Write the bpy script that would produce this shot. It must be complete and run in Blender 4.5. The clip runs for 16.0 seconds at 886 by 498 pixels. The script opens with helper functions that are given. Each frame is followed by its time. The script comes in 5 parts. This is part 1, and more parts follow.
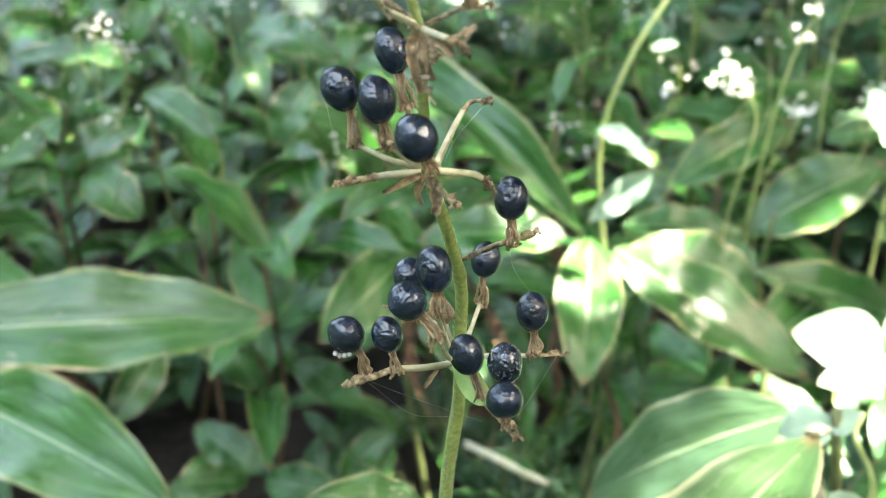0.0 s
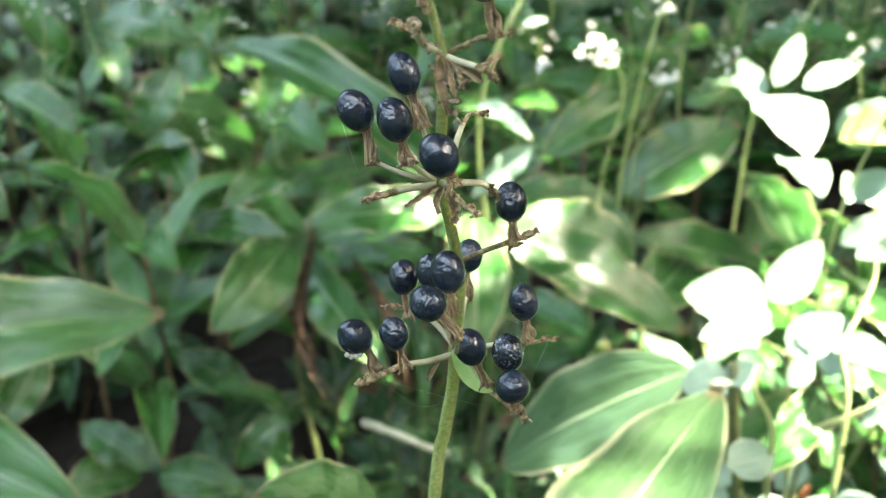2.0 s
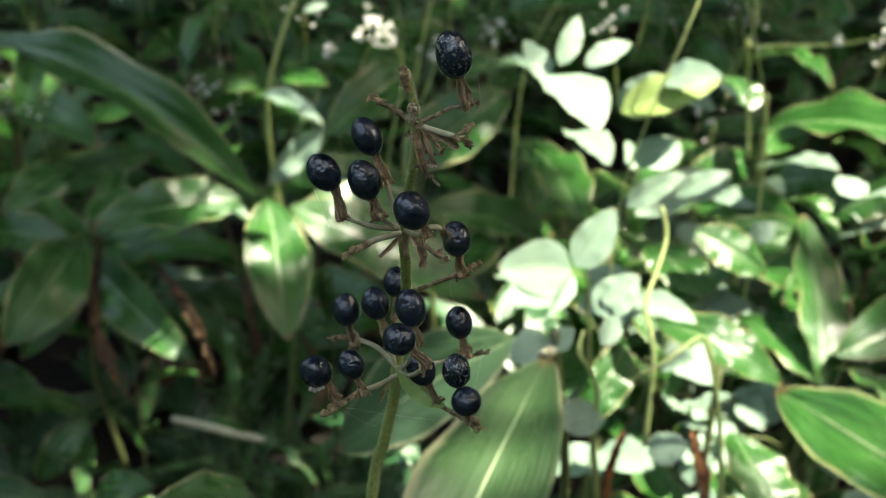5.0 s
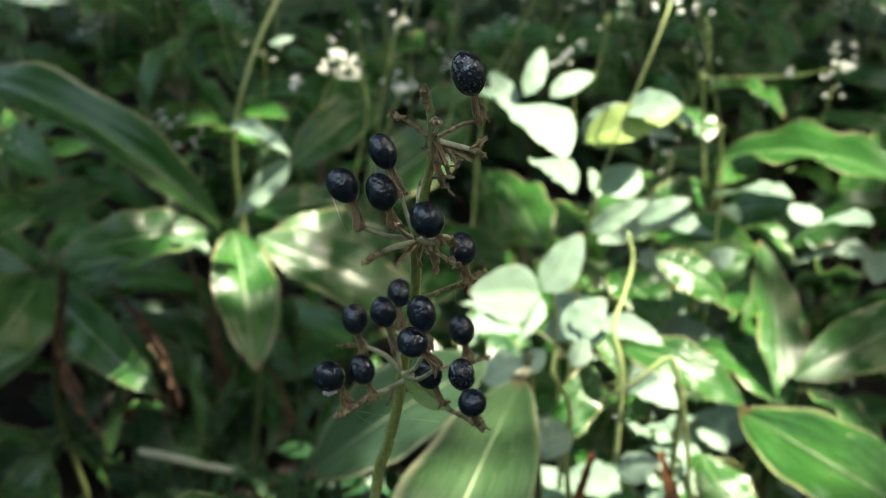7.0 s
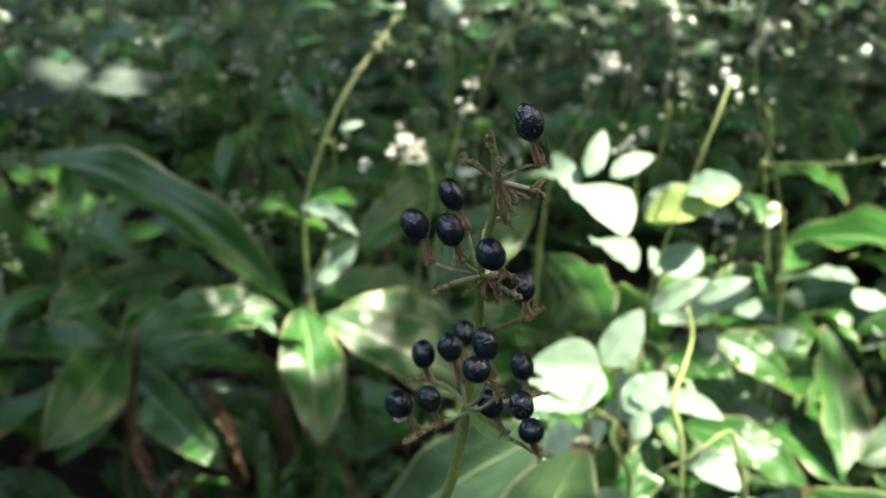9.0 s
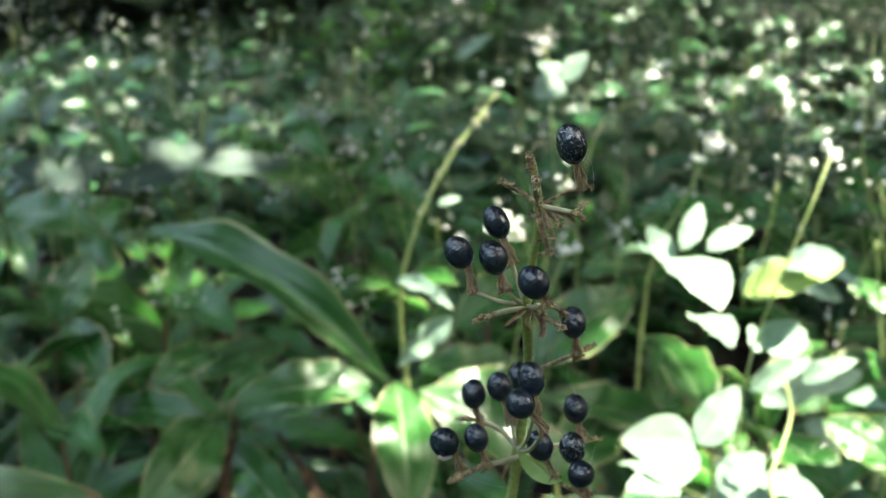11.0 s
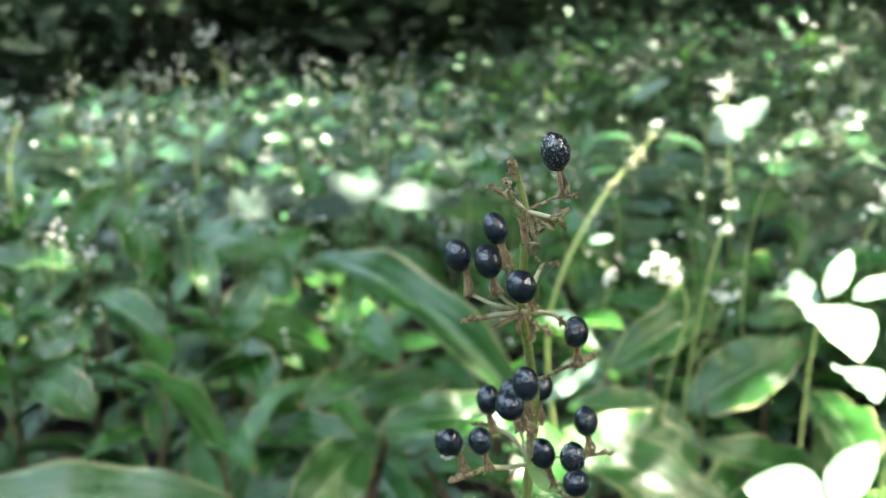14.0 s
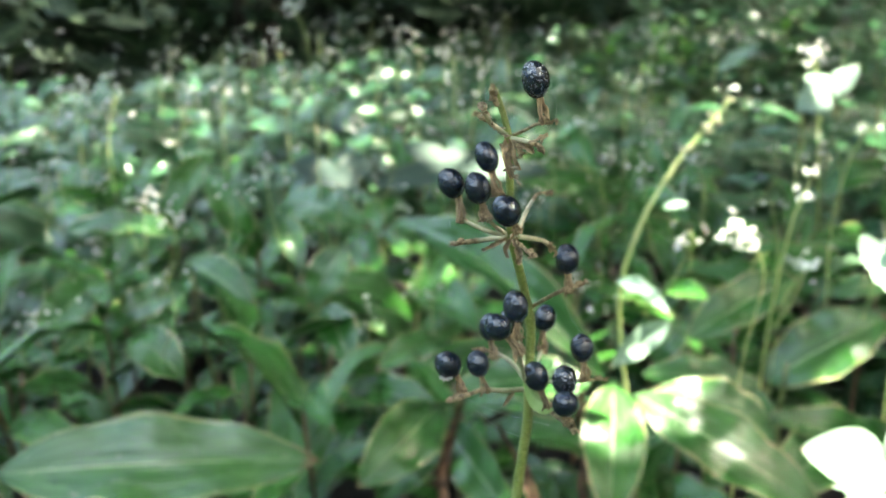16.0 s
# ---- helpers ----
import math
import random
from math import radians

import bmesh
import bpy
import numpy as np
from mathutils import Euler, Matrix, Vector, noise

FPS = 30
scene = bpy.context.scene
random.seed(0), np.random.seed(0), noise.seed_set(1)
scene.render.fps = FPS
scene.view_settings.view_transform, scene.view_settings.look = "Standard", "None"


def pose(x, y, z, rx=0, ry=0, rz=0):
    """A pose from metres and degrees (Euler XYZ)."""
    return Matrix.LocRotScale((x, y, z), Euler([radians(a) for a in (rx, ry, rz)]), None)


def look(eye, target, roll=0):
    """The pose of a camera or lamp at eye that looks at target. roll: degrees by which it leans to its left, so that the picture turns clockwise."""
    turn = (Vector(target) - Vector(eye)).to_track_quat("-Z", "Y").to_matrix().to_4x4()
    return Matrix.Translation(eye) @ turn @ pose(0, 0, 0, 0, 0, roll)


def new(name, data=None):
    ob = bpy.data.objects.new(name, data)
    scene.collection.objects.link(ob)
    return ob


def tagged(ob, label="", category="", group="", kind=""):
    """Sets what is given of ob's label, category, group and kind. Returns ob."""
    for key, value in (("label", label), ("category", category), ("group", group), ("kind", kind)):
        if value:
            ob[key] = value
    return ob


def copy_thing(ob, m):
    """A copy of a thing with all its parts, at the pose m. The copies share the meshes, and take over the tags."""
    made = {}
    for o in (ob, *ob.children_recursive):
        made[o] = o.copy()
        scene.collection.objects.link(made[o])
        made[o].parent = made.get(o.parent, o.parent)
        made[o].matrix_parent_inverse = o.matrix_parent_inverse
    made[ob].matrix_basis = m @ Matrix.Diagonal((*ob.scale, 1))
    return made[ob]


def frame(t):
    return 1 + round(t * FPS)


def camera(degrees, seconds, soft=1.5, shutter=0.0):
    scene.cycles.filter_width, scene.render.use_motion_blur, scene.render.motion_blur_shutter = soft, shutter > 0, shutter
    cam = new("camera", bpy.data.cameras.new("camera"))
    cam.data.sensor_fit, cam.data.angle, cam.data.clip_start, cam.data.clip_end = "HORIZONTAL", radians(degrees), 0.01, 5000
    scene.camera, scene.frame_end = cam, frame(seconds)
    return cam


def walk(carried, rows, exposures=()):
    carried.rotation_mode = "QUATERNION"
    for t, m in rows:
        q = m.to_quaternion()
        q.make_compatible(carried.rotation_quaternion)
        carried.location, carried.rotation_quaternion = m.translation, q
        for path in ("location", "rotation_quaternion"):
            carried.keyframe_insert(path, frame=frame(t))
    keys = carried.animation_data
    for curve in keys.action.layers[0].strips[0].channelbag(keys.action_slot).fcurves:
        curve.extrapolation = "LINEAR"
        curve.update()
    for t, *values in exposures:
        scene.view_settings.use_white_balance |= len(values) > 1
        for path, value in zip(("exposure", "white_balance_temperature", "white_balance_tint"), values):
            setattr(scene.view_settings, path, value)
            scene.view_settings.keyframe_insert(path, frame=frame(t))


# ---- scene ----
cam = camera(43.62, 16.0, soft=0.65)
cam.data.dof.use_dof = True
cam.data.dof.focus_distance = 0.2
cam.data.dof.aperture_fstop = 27.0
PATH = [
    (0, pose(0, 0, 0.95, 66, -0, -0)),
    (0.5, pose(-0.0001, -0.0013, 0.9506, 65.84, -0.08, -0.86)),
    (1, pose(-0.0058, -0.0051, 0.9532, 65.56, -0.22, -2.4)),
    (1.5, pose(-0.0163, -0.0066, 0.9592, 64.99, 0.08, -4.98)),
    (2, pose(-0.0264, -0.0095, 0.961, 64.63, 0.22, -8.05)),
    (2.5, pose(-0.0346, -0.0075, 0.9641, 64.05, 0.05, -11.01)),
    (3, pose(-0.0431, -0.0106, 0.9685, 63.72, 0.44, -14.08)),
    (3.5, pose(-0.0507, -0.0106, 0.9713, 63.31, 0.1, -16.59)),
    (4, pose(-0.0555, -0.0098, 0.9759, 62.74, -0.44, -18.45)),
    (6.5, pose(-0.0782, -0.0219, 0.9857, 63.91, -1.2, -23.5)),
    (7, pose(-0.0811, -0.0234, 0.9842, 64.79, -1.37, -23.6)),
    (7.5, pose(-0.0857, -0.0339, 0.9862, 66, -1.43, -23.18)),
    (8, pose(-0.0909, -0.0401, 0.9865, 67.1, -1.52, -22.45)),
    (8.5, pose(-0.0916, -0.0431, 0.982, 68.3, -1.4, -21.48)),
    (9, pose(-0.0911, -0.0469, 0.9822, 69.47, -0.65, -20.37)),
    (11.5, pose(-0.0704, -0.0525, 0.9667, 74.96, 0.39, -12.89)),
    (12, pose(-0.0625, -0.0558, 0.967, 75.74, 0.35, -10.96)),
    (12.5, pose(-0.0548, -0.0591, 0.9674, 76.29, -0.65, -8.98)),
    (13, pose(-0.0513, -0.0643, 0.9662, 76.61, -0.54, -7.43)),
    (13.5, pose(-0.0459, -0.0696, 0.9649, 76.58, -0.11, -6.15)),
    (14, pose(-0.0375, -0.069, 0.9619, 76.33, 0.08, -4.32)),
    (14.5, pose(-0.0292, -0.0675, 0.9589, 75.95, 0.41, -2.81)),
    (15, pose(-0.0235, -0.0745, 0.9575, 75.66, 0.35, -1.33)),
    (15.5, pose(-0.0185, -0.0854, 0.9548, 75.43, 0.79, -0.15)),
    (16, pose(-0.0145, -0.0842, 0.9538, 75.09, 0.81, 0.65)),
]
EXPOSURES = [(0.0, 4.68, 7550, 1), (1.0, 4.68, 7550, 1), (2.0, 4.48, 7550, 1), (3.0, 3.74, 7400, 0), (3.5, 3.42, 7500, 1), (4.0, 3.02, 7550, 1), (6.5, 2.77, 7600, 0),
             (8.0, 2.83, 7600, 0), (9.0, 2.93, 7500, 0), (11.5, 3.68, 7250, -4), (13.0, 4.08, 7300, -4), (14.5, 4.30, 7350, -3), (16.0, 4.30, 7350, -3)]
walk(cam, PATH, EXPOSURES)

# ---- light ----
SUN_EL, SUN_AZ = radians(61), radians(100)
world = bpy.data.worlds.new("world")
scene.world = world
world.use_nodes = True
wn = world.node_tree
sky = wn.nodes.new("ShaderNodeTexSky")
sky.sky_type, sky.sun_disc = "NISHITA", False
sky.sun_elevation, sky.sun_rotation = SUN_EL, SUN_AZ
sky.dust_density, sky.ozone_density = 6.0, 0.3
wn.links.new(sky.outputs[0], wn.nodes["Background"].inputs[0])
wn.nodes["Background"].inputs[1].default_value = 0.15
sun = new("sun", bpy.data.lights.new("sun", "SUN"))
sun.data.energy, sun.data.angle, sun.data.color = 3.0, radians(0.5), (1.0, 0.97, 0.92)
SUN_DIR = Vector((math.sin(SUN_AZ) * math.cos(SUN_EL), math.cos(SUN_AZ) * math.cos(SUN_EL), math.sin(SUN_EL)))
sun.matrix_world = look(SUN_DIR * 30, (0, 0, 0))


# ---- materials ----
class Nodes:
    """A small writer of node trees."""

    def __init__(self, name):
        self.mat = bpy.data.materials.new(name)
        self.mat.use_nodes = True
        self.t = self.mat.node_tree
        self.bsdf = self.t.nodes["Principled BSDF"]
        self.out = self.t.nodes["Material Output"]

    def add(self, kind, **kw):
        n = self.t.nodes.new("ShaderNode" + kind)
        for k, v in kw.items():
            if k == "operation":
                n.operation = v
            elif k == "blend":
                n.blend_type = v
        return n

    def put(self, socket, v):
        if isinstance(v, bpy.types.NodeSocket):
            self.t.links.new(v, socket)
        elif isinstance(v, tuple) and len(v) == 3 and socket.type == "RGBA":
            socket.default_value = (*v, 1)
        else:
            socket.default_value = v

    def math(self, op, a, b=0.0, c=None):
        n = self.add("Math", operation=op)
        self.put(n.inputs[0], a)
        self.put(n.inputs[1], b)
        if c is not None:
            self.put(n.inputs[2], c)
        return n.outputs[0]

    def mix(self, f, a, b, blend="MIX"):
        n = self.t.nodes.new("ShaderNodeMix")
        n.data_type, n.blend_type = "RGBA", blend
        self.put(n.inputs[0], f)
        self.put(n.inputs[6], a)
        self.put(n.inputs[7], b)
        return n.outputs[2]

    def step(self, v, lo, hi, a=0.0, b=1.0):
        n = self.add("MapRange")
        for i, q in enumerate((v, lo, hi, a, b)):
            self.put(n.inputs[i], q)
        return n.outputs[0]

    def noise(self, scale, detail=3.0, vec=None, rough=0.5):
        n = self.add("TexNoise")
        n.inputs["Scale"].default_value, n.inputs["Detail"].default_value = scale, detail
        n.inputs["Roughness"].default_value = rough
        if vec is not None:
            self.put(n.inputs["Vector"], vec)
        return n.outputs[0]

    def coords(self, which="Object"):
        return self.add("TexCoord").outputs[which]

    def bump(self, h, strength, dist=0.001):
        n = self.add("Bump")
        n.inputs["Strength"].default_value, n.inputs["Distance"].default_value = strength, dist
        self.put(n.inputs["Height"], h)
        self.put(self.bsdf.inputs["Normal"], n.outputs[0])
        return n.outputs[0]

    def base(self, color, rough, **kw):
        self.put(self.bsdf.inputs["Base Color"], color)
        self.put(self.bsdf.inputs["Roughness"], rough)
        for k, v in kw.items():
            self.put(self.bsdf.inputs["IOR" if k == "ior" else k.replace("_", " ").title()], v)
        return self.mat


def leaf_material(name, dark, light, rim, rough=0.2, island=False, translucent=0.06, rib=0.45, pleats=0.15, coat=0.22, scar=0.9, relief=0.6):
    n = Nodes(name)
    uv = n.coords("UV")
    sep = n.add("SeparateXYZ")
    n.put(sep.inputs[0], uv)
    u, v = sep.outputs[0], sep.outputs[1]
    rnd = n.add("NewGeometry").outputs["Random Per Island"] if island else n.add("ObjectInfo").outputs["Random"]
    shift = n.add("CombineXYZ")
    n.put(shift.inputs[2], n.math("MULTIPLY", rnd, 37.0))
    vec = n.add("VectorMath")
    n.put(vec.inputs[0], uv), n.put(vec.inputs[1], shift.outputs[0])
    pos = vec.outputs[0]
    a = n.math("ABSOLUTE", n.math("SUBTRACT", n.math("MULTIPLY", u, 2.0), 1.0))
    body = n.mix(n.noise(2.2, 4, pos), dark, light)
    body = n.mix(n.step(rnd, 0.0, 1.0, 0.0, 0.5), body, light)
    stretch = n.add("VectorMath")
    stretch.operation = "MULTIPLY"
    n.put(stretch.inputs[0], pos)
    stretch.inputs[1].default_value = (26.0, 1.6, 1.0)
    streak = n.noise(1.0, 4, stretch.outputs[0], 0.6)
    body = n.mix(n.step(streak, 0.35, 0.7), n.mix(0.6, body, dark), n.mix(0.45, body, light))
    aged = n.math("MULTIPLY", n.step(n.noise(1.3, 3, pos), 0.52, 0.72), n.step(rnd, 0.15, 1.0, 0.0, 0.45))
    body = n.mix(aged, body, n.mix(0.5, light, (0.12, 0.19, 0.04)))
    veins = n.math("SINE", n.math("MULTIPLY", u, 120.0))
    body = n.mix(n.step(veins, 0.2, 1.0, 0.0, 0.12), body, light)
    ribf = n.math("MULTIPLY", n.step(a, 0.014, 0.034, 1.0, 0.0), n.step(v, 0.55, 0.95, rib + 0.2, 0.1 + 0.2 * min(rib, 0.0)))
    body = n.mix(ribf, body, (0.42, 0.5, 0.3))
    wob = n.noise(5.0, 4, pos)
    edge = n.step(n.math("ADD", a, n.math("MULTIPLY", n.math("SUBTRACT", wob, 0.5), 0.34)), 0.89, 0.98)
    patch = n.step(n.noise(2.4, 3, pos), 0.38, 0.58, 0.35, 1.0)
    body = n.mix(n.math("MULTIPLY", n.math("MULTIPLY", edge, patch), n.step(rnd, 0.0, 1.0, 0.75, 1.0)), body, rim)
    dead = n.step(n.math("ADD", a, n.math("MULTIPLY", n.math("SUBTRACT", n.noise(2.6, 3, pos), 0.5), 1.5)), 1.16, 1.24)
    body = n.mix(n.math("MULTIPLY", dead, scar), body, n.mix(n.noise(9.0, 3, pos), (0.30, 0.22, 0.12), (0.52, 0.46, 0.33)))
    tip = n.step(n.math("ADD", v, n.math("MULTIPLY", n.math("SUBTRACT", wob, 0.5), 0.16)), 0.94, 0.98)
    body = n.mix(n.math("MULTIPLY", tip, 0.8), body, (0.16, 0.09, 0.045))
    spots = n.step(n.noise(14.0, 2, pos), 0.72, 0.78)
    body = n.mix(n.math("MULTIPLY", spots, 0.75), body, (0.36, 0.32, 0.22))
    n.base(body, n.step(n.noise(3.0, 3, pos), 0.35, 0.65, rough - 0.06, rough + 0.16), ior=1.45, coat_weight=coat, coat_roughness=0.28)
    h = n.math("ADD", n.math("MULTIPLY", veins, 0.06), n.math("ADD", n.math("MULTIPLY", n.noise(4.5, 3, pos), 3.0), n.math("MULTIPLY", streak, 0.6)))
    pleat = n.math("SINE", n.math("ADD", n.math("MULTIPLY", u, 34.0), n.math("MULTIPLY", wob, 5.0)))
    h = n.math("ADD", h, n.math("MULTIPLY", pleat, pleats))
    n.bump(h, 0.9, 0.0026 * relief)
    tr = n.add("BsdfTranslucent")
    n.put(tr.inputs[0], n.mix(0.4, body, (0.12, 0.26, 0.08), "MIX"))
    mixer = n.add("MixShader")
    mixer.inputs[0].default_value = translucent
    n.t.links.new(n.bsdf.outputs[0], mixer.inputs[1])
    n.t.links.new(tr.outputs[0], mixer.inputs[2])
    n.t.links.new(mixer.outputs[0], n.out.inputs[0])
    return n.mat


def mottled(name, c1, c2, rough, scale, bump=0.5, dist=0.001, detail=4.0, **kw):
    n = Nodes(name)
    pos = n.coords()
    f = n.noise(scale, detail, pos)
    f2 = n.noise(scale * 6, 3, pos)
    col = n.mix(n.step(f, 0.35, 0.65), c1, c2)
    col = n.mix(n.step(f2, 0.3, 0.75, 0.0, 0.4), col, c1)
    n.bump(n.math("ADD", f, n.math("MULTIPLY", f2, 0.5)), bump, dist)
    return n.base(col, rough, **kw)


def berry_material(name, dust):
    n = Nodes(name)
    pos = n.coords()
    rnd = n.add("ObjectInfo").outputs["Random"]
    bloom = n.noise(330, 4, pos)
    col = n.mix(n.step(bloom, 0.35, 0.7), (0.003, 0.006, 0.014), (0.009, 0.019, 0.038))
    sep = n.add("SeparateXYZ")
    n.put(sep.inputs[0], pos)
    upper = n.step(sep.outputs[2], -0.001, 0.003, 0.25, 1.0)
    speck = n.math("MULTIPLY", n.step(n.noise(1700, 1, pos), 0.73 - 0.15 * dust, 0.77 - 0.15 * dust), upper)
    col = n.mix(n.math("MULTIPLY", speck, n.step(rnd, 0.3, 1.0, 0.15 + dust * 0.6, 0.75)), col, (0.30, 0.30, 0.29))
    n.bump(n.math("ADD", n.noise(420, 3, pos), n.math("MULTIPLY", speck, 0.4)), 0.2, 0.0002)
    return n.base(col, n.step(bloom, 0.3, 0.7, 0.17, 0.28), ior=1.5, coat_weight=0.25, coat_roughness=0.06)


def sepal_material():
    n = Nodes("withered_sepal")
    uv = n.coords("UV")
    pos = n.coords()
    sep = n.add("SeparateXYZ")
    n.put(sep.inputs[0], uv)
    a = n.math("ABSOLUTE", n.math("SUBTRACT", n.math("MULTIPLY", sep.outputs[0], 2.0), 1.0))
    stretch = n.add("VectorMath")
    stretch.operation = "MULTIPLY"
    n.put(stretch.inputs[0], uv)
    stretch.inputs[1].default_value = (9.0, 1.5, 1.0)
    fibre = n.noise(1.6, 4, stretch.outputs[0])
    body = n.mix(n.step(n.noise(700, 3, pos), 0.35, 0.65), (0.05, 0.031, 0.015), (0.27, 0.185, 0.095))
    body = n.mix(n.step(fibre, 0.35, 0.65, 0.0, 0.45), body, (0.42, 0.32, 0.19))
    body = n.mix(n.step(a, 0.72, 0.95, 0.0, 0.6), body, (0.52, 0.39, 0.23))
    n.bump(n.math("ADD", fibre, n.noise(1500, 3, pos)), 0.8, 0.0004)
    return n.base(body, 0.7)


LEAF = leaf_material("broad_leaf", (0.007, 0.044, 0.008), (0.046, 0.150, 0.030), (0.36, 0.35, 0.17), rib=0.3)
FIELD_LEAF = leaf_material("field_plant_leaf", (0.009, 0.055, 0.008), (0.056, 0.185, 0.031), (0.30, 0.28, 0.12), rib=-0.05, pleats=0.06, coat=0.1, relief=0.9)
YOUNG_LEAF = leaf_material("young_leaf", (0.05, 0.16, 0.025), (0.11, 0.27, 0.05), (0.2, 0.3, 0.09), translucent=0.15, rib=0.0, pleats=0.05)
DULL_LEAF = leaf_material("dull_spotted_leaf", (0.022, 0.062, 0.022), (0.075, 0.135, 0.055), (0.46, 0.44, 0.26), rough=0.3, rib=0.45, pleats=0.03, coat=0.15, relief=0.35)
SHINY_LEAF = leaf_material("shiny_leaf", (0.016, 0.04, 0.03), (0.036, 0.075, 0.058), (0.13, 0.16, 0.12), rough=0.54, rib=0.0, pleats=0.05, coat=0.0, relief=0.6)
FAR_LEAF = leaf_material("far_leaf", (0.011, 0.048, 0.017), (0.049, 0.145, 0.058), (0.2, 0.24, 0.11), rough=0.18, island=True, translucent=0.05, rib=-0.05, pleats=0.05, coat=0.3)
# pale green lightened further: the colour carries part of the sun on these leaves
SUN_PALE_LEAF = leaf_material("sun_pale_leaf", (0.145, 0.245, 0.172), (0.31, 0.42, 0.325), (0.35, 0.44, 0.33), rough=0.42, translucent=0.2, rib=0.3, pleats=0.03, coat=0.0, scar=0.15, relief=0.12)
# near-black green: the wood's shade is put into the leaf colour
SHADED_TREE_LEAF = leaf_material("shaded_tree_leaf", (0.005, 0.018, 0.006), (0.015, 0.042, 0.015), (0.02, 0.04, 0.015), rough=0.6, island=True, coat=0.0)
STEM = mottled("hairy_stem", (0.19, 0.245, 0.06), (0.34, 0.40, 0.125), 0.6, 900, 0.6, 0.0004)
BROWN_STALK = mottled("reddish_stalk", (0.07, 0.04, 0.022), (0.17, 0.11, 0.055), 0.6, 60)
STALK = mottled("green_stalk", (0.07, 0.085, 0.03), (0.16, 0.19, 0.065), 0.5, 60)
TWIG = mottled("pale_peduncle", (0.33, 0.31, 0.19), (0.55, 0.53, 0.38), 0.7, 260, 0.6, 0.0004)
DRY = mottled("dry_brown", (0.095, 0.062, 0.03), (0.50, 0.39, 0.23), 0.75, 900, 1.0, 0.0006)
OLD_FLOWER = mottled("bleached_flower", (0.13, 0.09, 0.05), (0.58, 0.49, 0.36), 0.75, 1100, 1.0, 0.0006)
STRAW = mottled("withered_leaf", (0.035, 0.02, 0.01), (0.19, 0.105, 0.05), 0.8, 90, 1.0, 0.003)
RUST = mottled("rusty_leaf", (0.14, 0.05, 0.02), (0.42, 0.18, 0.07), 0.7, 90, 1.0, 0.003)
PETAL = mottled("white_petal", (0.78, 0.77, 0.7), (0.85, 0.84, 0.8), 0.55, 300, 0.2)
EGG = mottled("egg_shell", (0.26, 0.25, 0.23), (0.42, 0.41, 0.38), 0.35, 900, 0.1, 0.0002)
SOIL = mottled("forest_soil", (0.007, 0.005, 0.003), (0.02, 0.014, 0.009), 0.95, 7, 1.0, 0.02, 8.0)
BARK = mottled("tree_bark", (0.03, 0.024, 0.018), (0.09, 0.07, 0.05), 0.9, 12, 1.0, 0.02, 8.0)
HAIR = mottled("pale_hair", (0.45, 0.48, 0.32), (0.55, 0.58, 0.4), 0.6, 100, 0.1)
BRACT = mottled("green_bract", (0.22, 0.34, 0.09), (0.34, 0.44, 0.16), 0.5, 300, 0.3)
FLOWER_STEM = mottled("pale_green_stalk", (0.26, 0.33, 0.11), (0.42, 0.47, 0.20), 0.5, 80, 0.4)
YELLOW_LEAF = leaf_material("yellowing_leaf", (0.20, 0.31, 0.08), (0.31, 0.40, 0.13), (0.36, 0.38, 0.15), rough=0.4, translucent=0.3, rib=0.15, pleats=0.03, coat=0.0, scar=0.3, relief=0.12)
SILK = mottled("spider_silk", (0.5, 0.5, 0.5), (0.6, 0.6, 0.6), 0.3, 100, 0.1)
BERRY = berry_material("berry_skin", 0.0)
DUSTY_BERRY = berry_material("dusty_berry_skin", 1.0)
SEPAL = sepal_material()


# ---- builders ----
def mesh_of(name, bm, mat, smooth=True):
    me = bpy.data.meshes.new(name)
    bm.to_mesh(me)
    bm.free()
    me.materials.append(mat)
    if smooth:
        me.shade_smooth()
    return me


def child(name, me, parent, m=None, label=""):
    ob = new(name, me)
    ob.parent = parent
    if m is not None:
        ob.matrix_basis = parent.matrix_basis.inverted() @ m
    if label:
        ob["label"] = label
    return ob


def holder(name, at, label, category, group=""):
    ob = new(name)
    ob.empty_display_size = 0.02
    ob.matrix_basis = Matrix.Translation(at)
    return tagged(ob, label, category, group)


def spline(points, n):
    """Catmull-Rom points through the given ones."""
    p = [Vector(q) for q in points]
    p = [p[0] * 2 - p[1]] + p + [p[-1] * 2 - p[-2]]
    out = []
    for i in range(1, len(p) - 2):
        for k in range(n):
            t = k / n
            a, b, c, d = p[i - 1:i + 3]
            out.append(0.5 * (2 * b + (c - a) * t + (2 * a - 5 * b + 4 * c - d) * t * t + (3 * b - a - 3 * c + d) * t ** 3))
    return out + [p[-2]]


def tube(bm, points, r0, r1, sides=8, wobble=0.0, rng=None, n=4):
    pts = spline(points, n)
    rings = []
    up = Vector((0.31, 0.92, 0.23))
    for i, p in enumerate(pts):
        d = (pts[min(i + 1, len(pts) - 1)] - pts[max(i - 1, 0)]).normalized()
        x = d.cross(up).normalized()
        y = d.cross(x)
        f = i / (len(pts) - 1)
        r = r0 + (r1 - r0) * f
        ring = []
        for k in range(sides):
            a = 2 * math.pi * k / sides
            rr = r * (1 + (rng.uniform(-wobble, wobble) if rng else 0))
            ring.append(bm.verts.new(p + (x * math.cos(a) + y * math.sin(a)) * rr))
        rings.append(ring)
    for a, b in zip(rings, rings[1:]):
        for k in range(sides):
            bm.faces.new((a[k], a[(k + 1) % sides], b[(k + 1) % sides], b[k]))
    bm.faces.new(rings[0][::-1])
    bm.faces.new(rings[-1])
    return bm


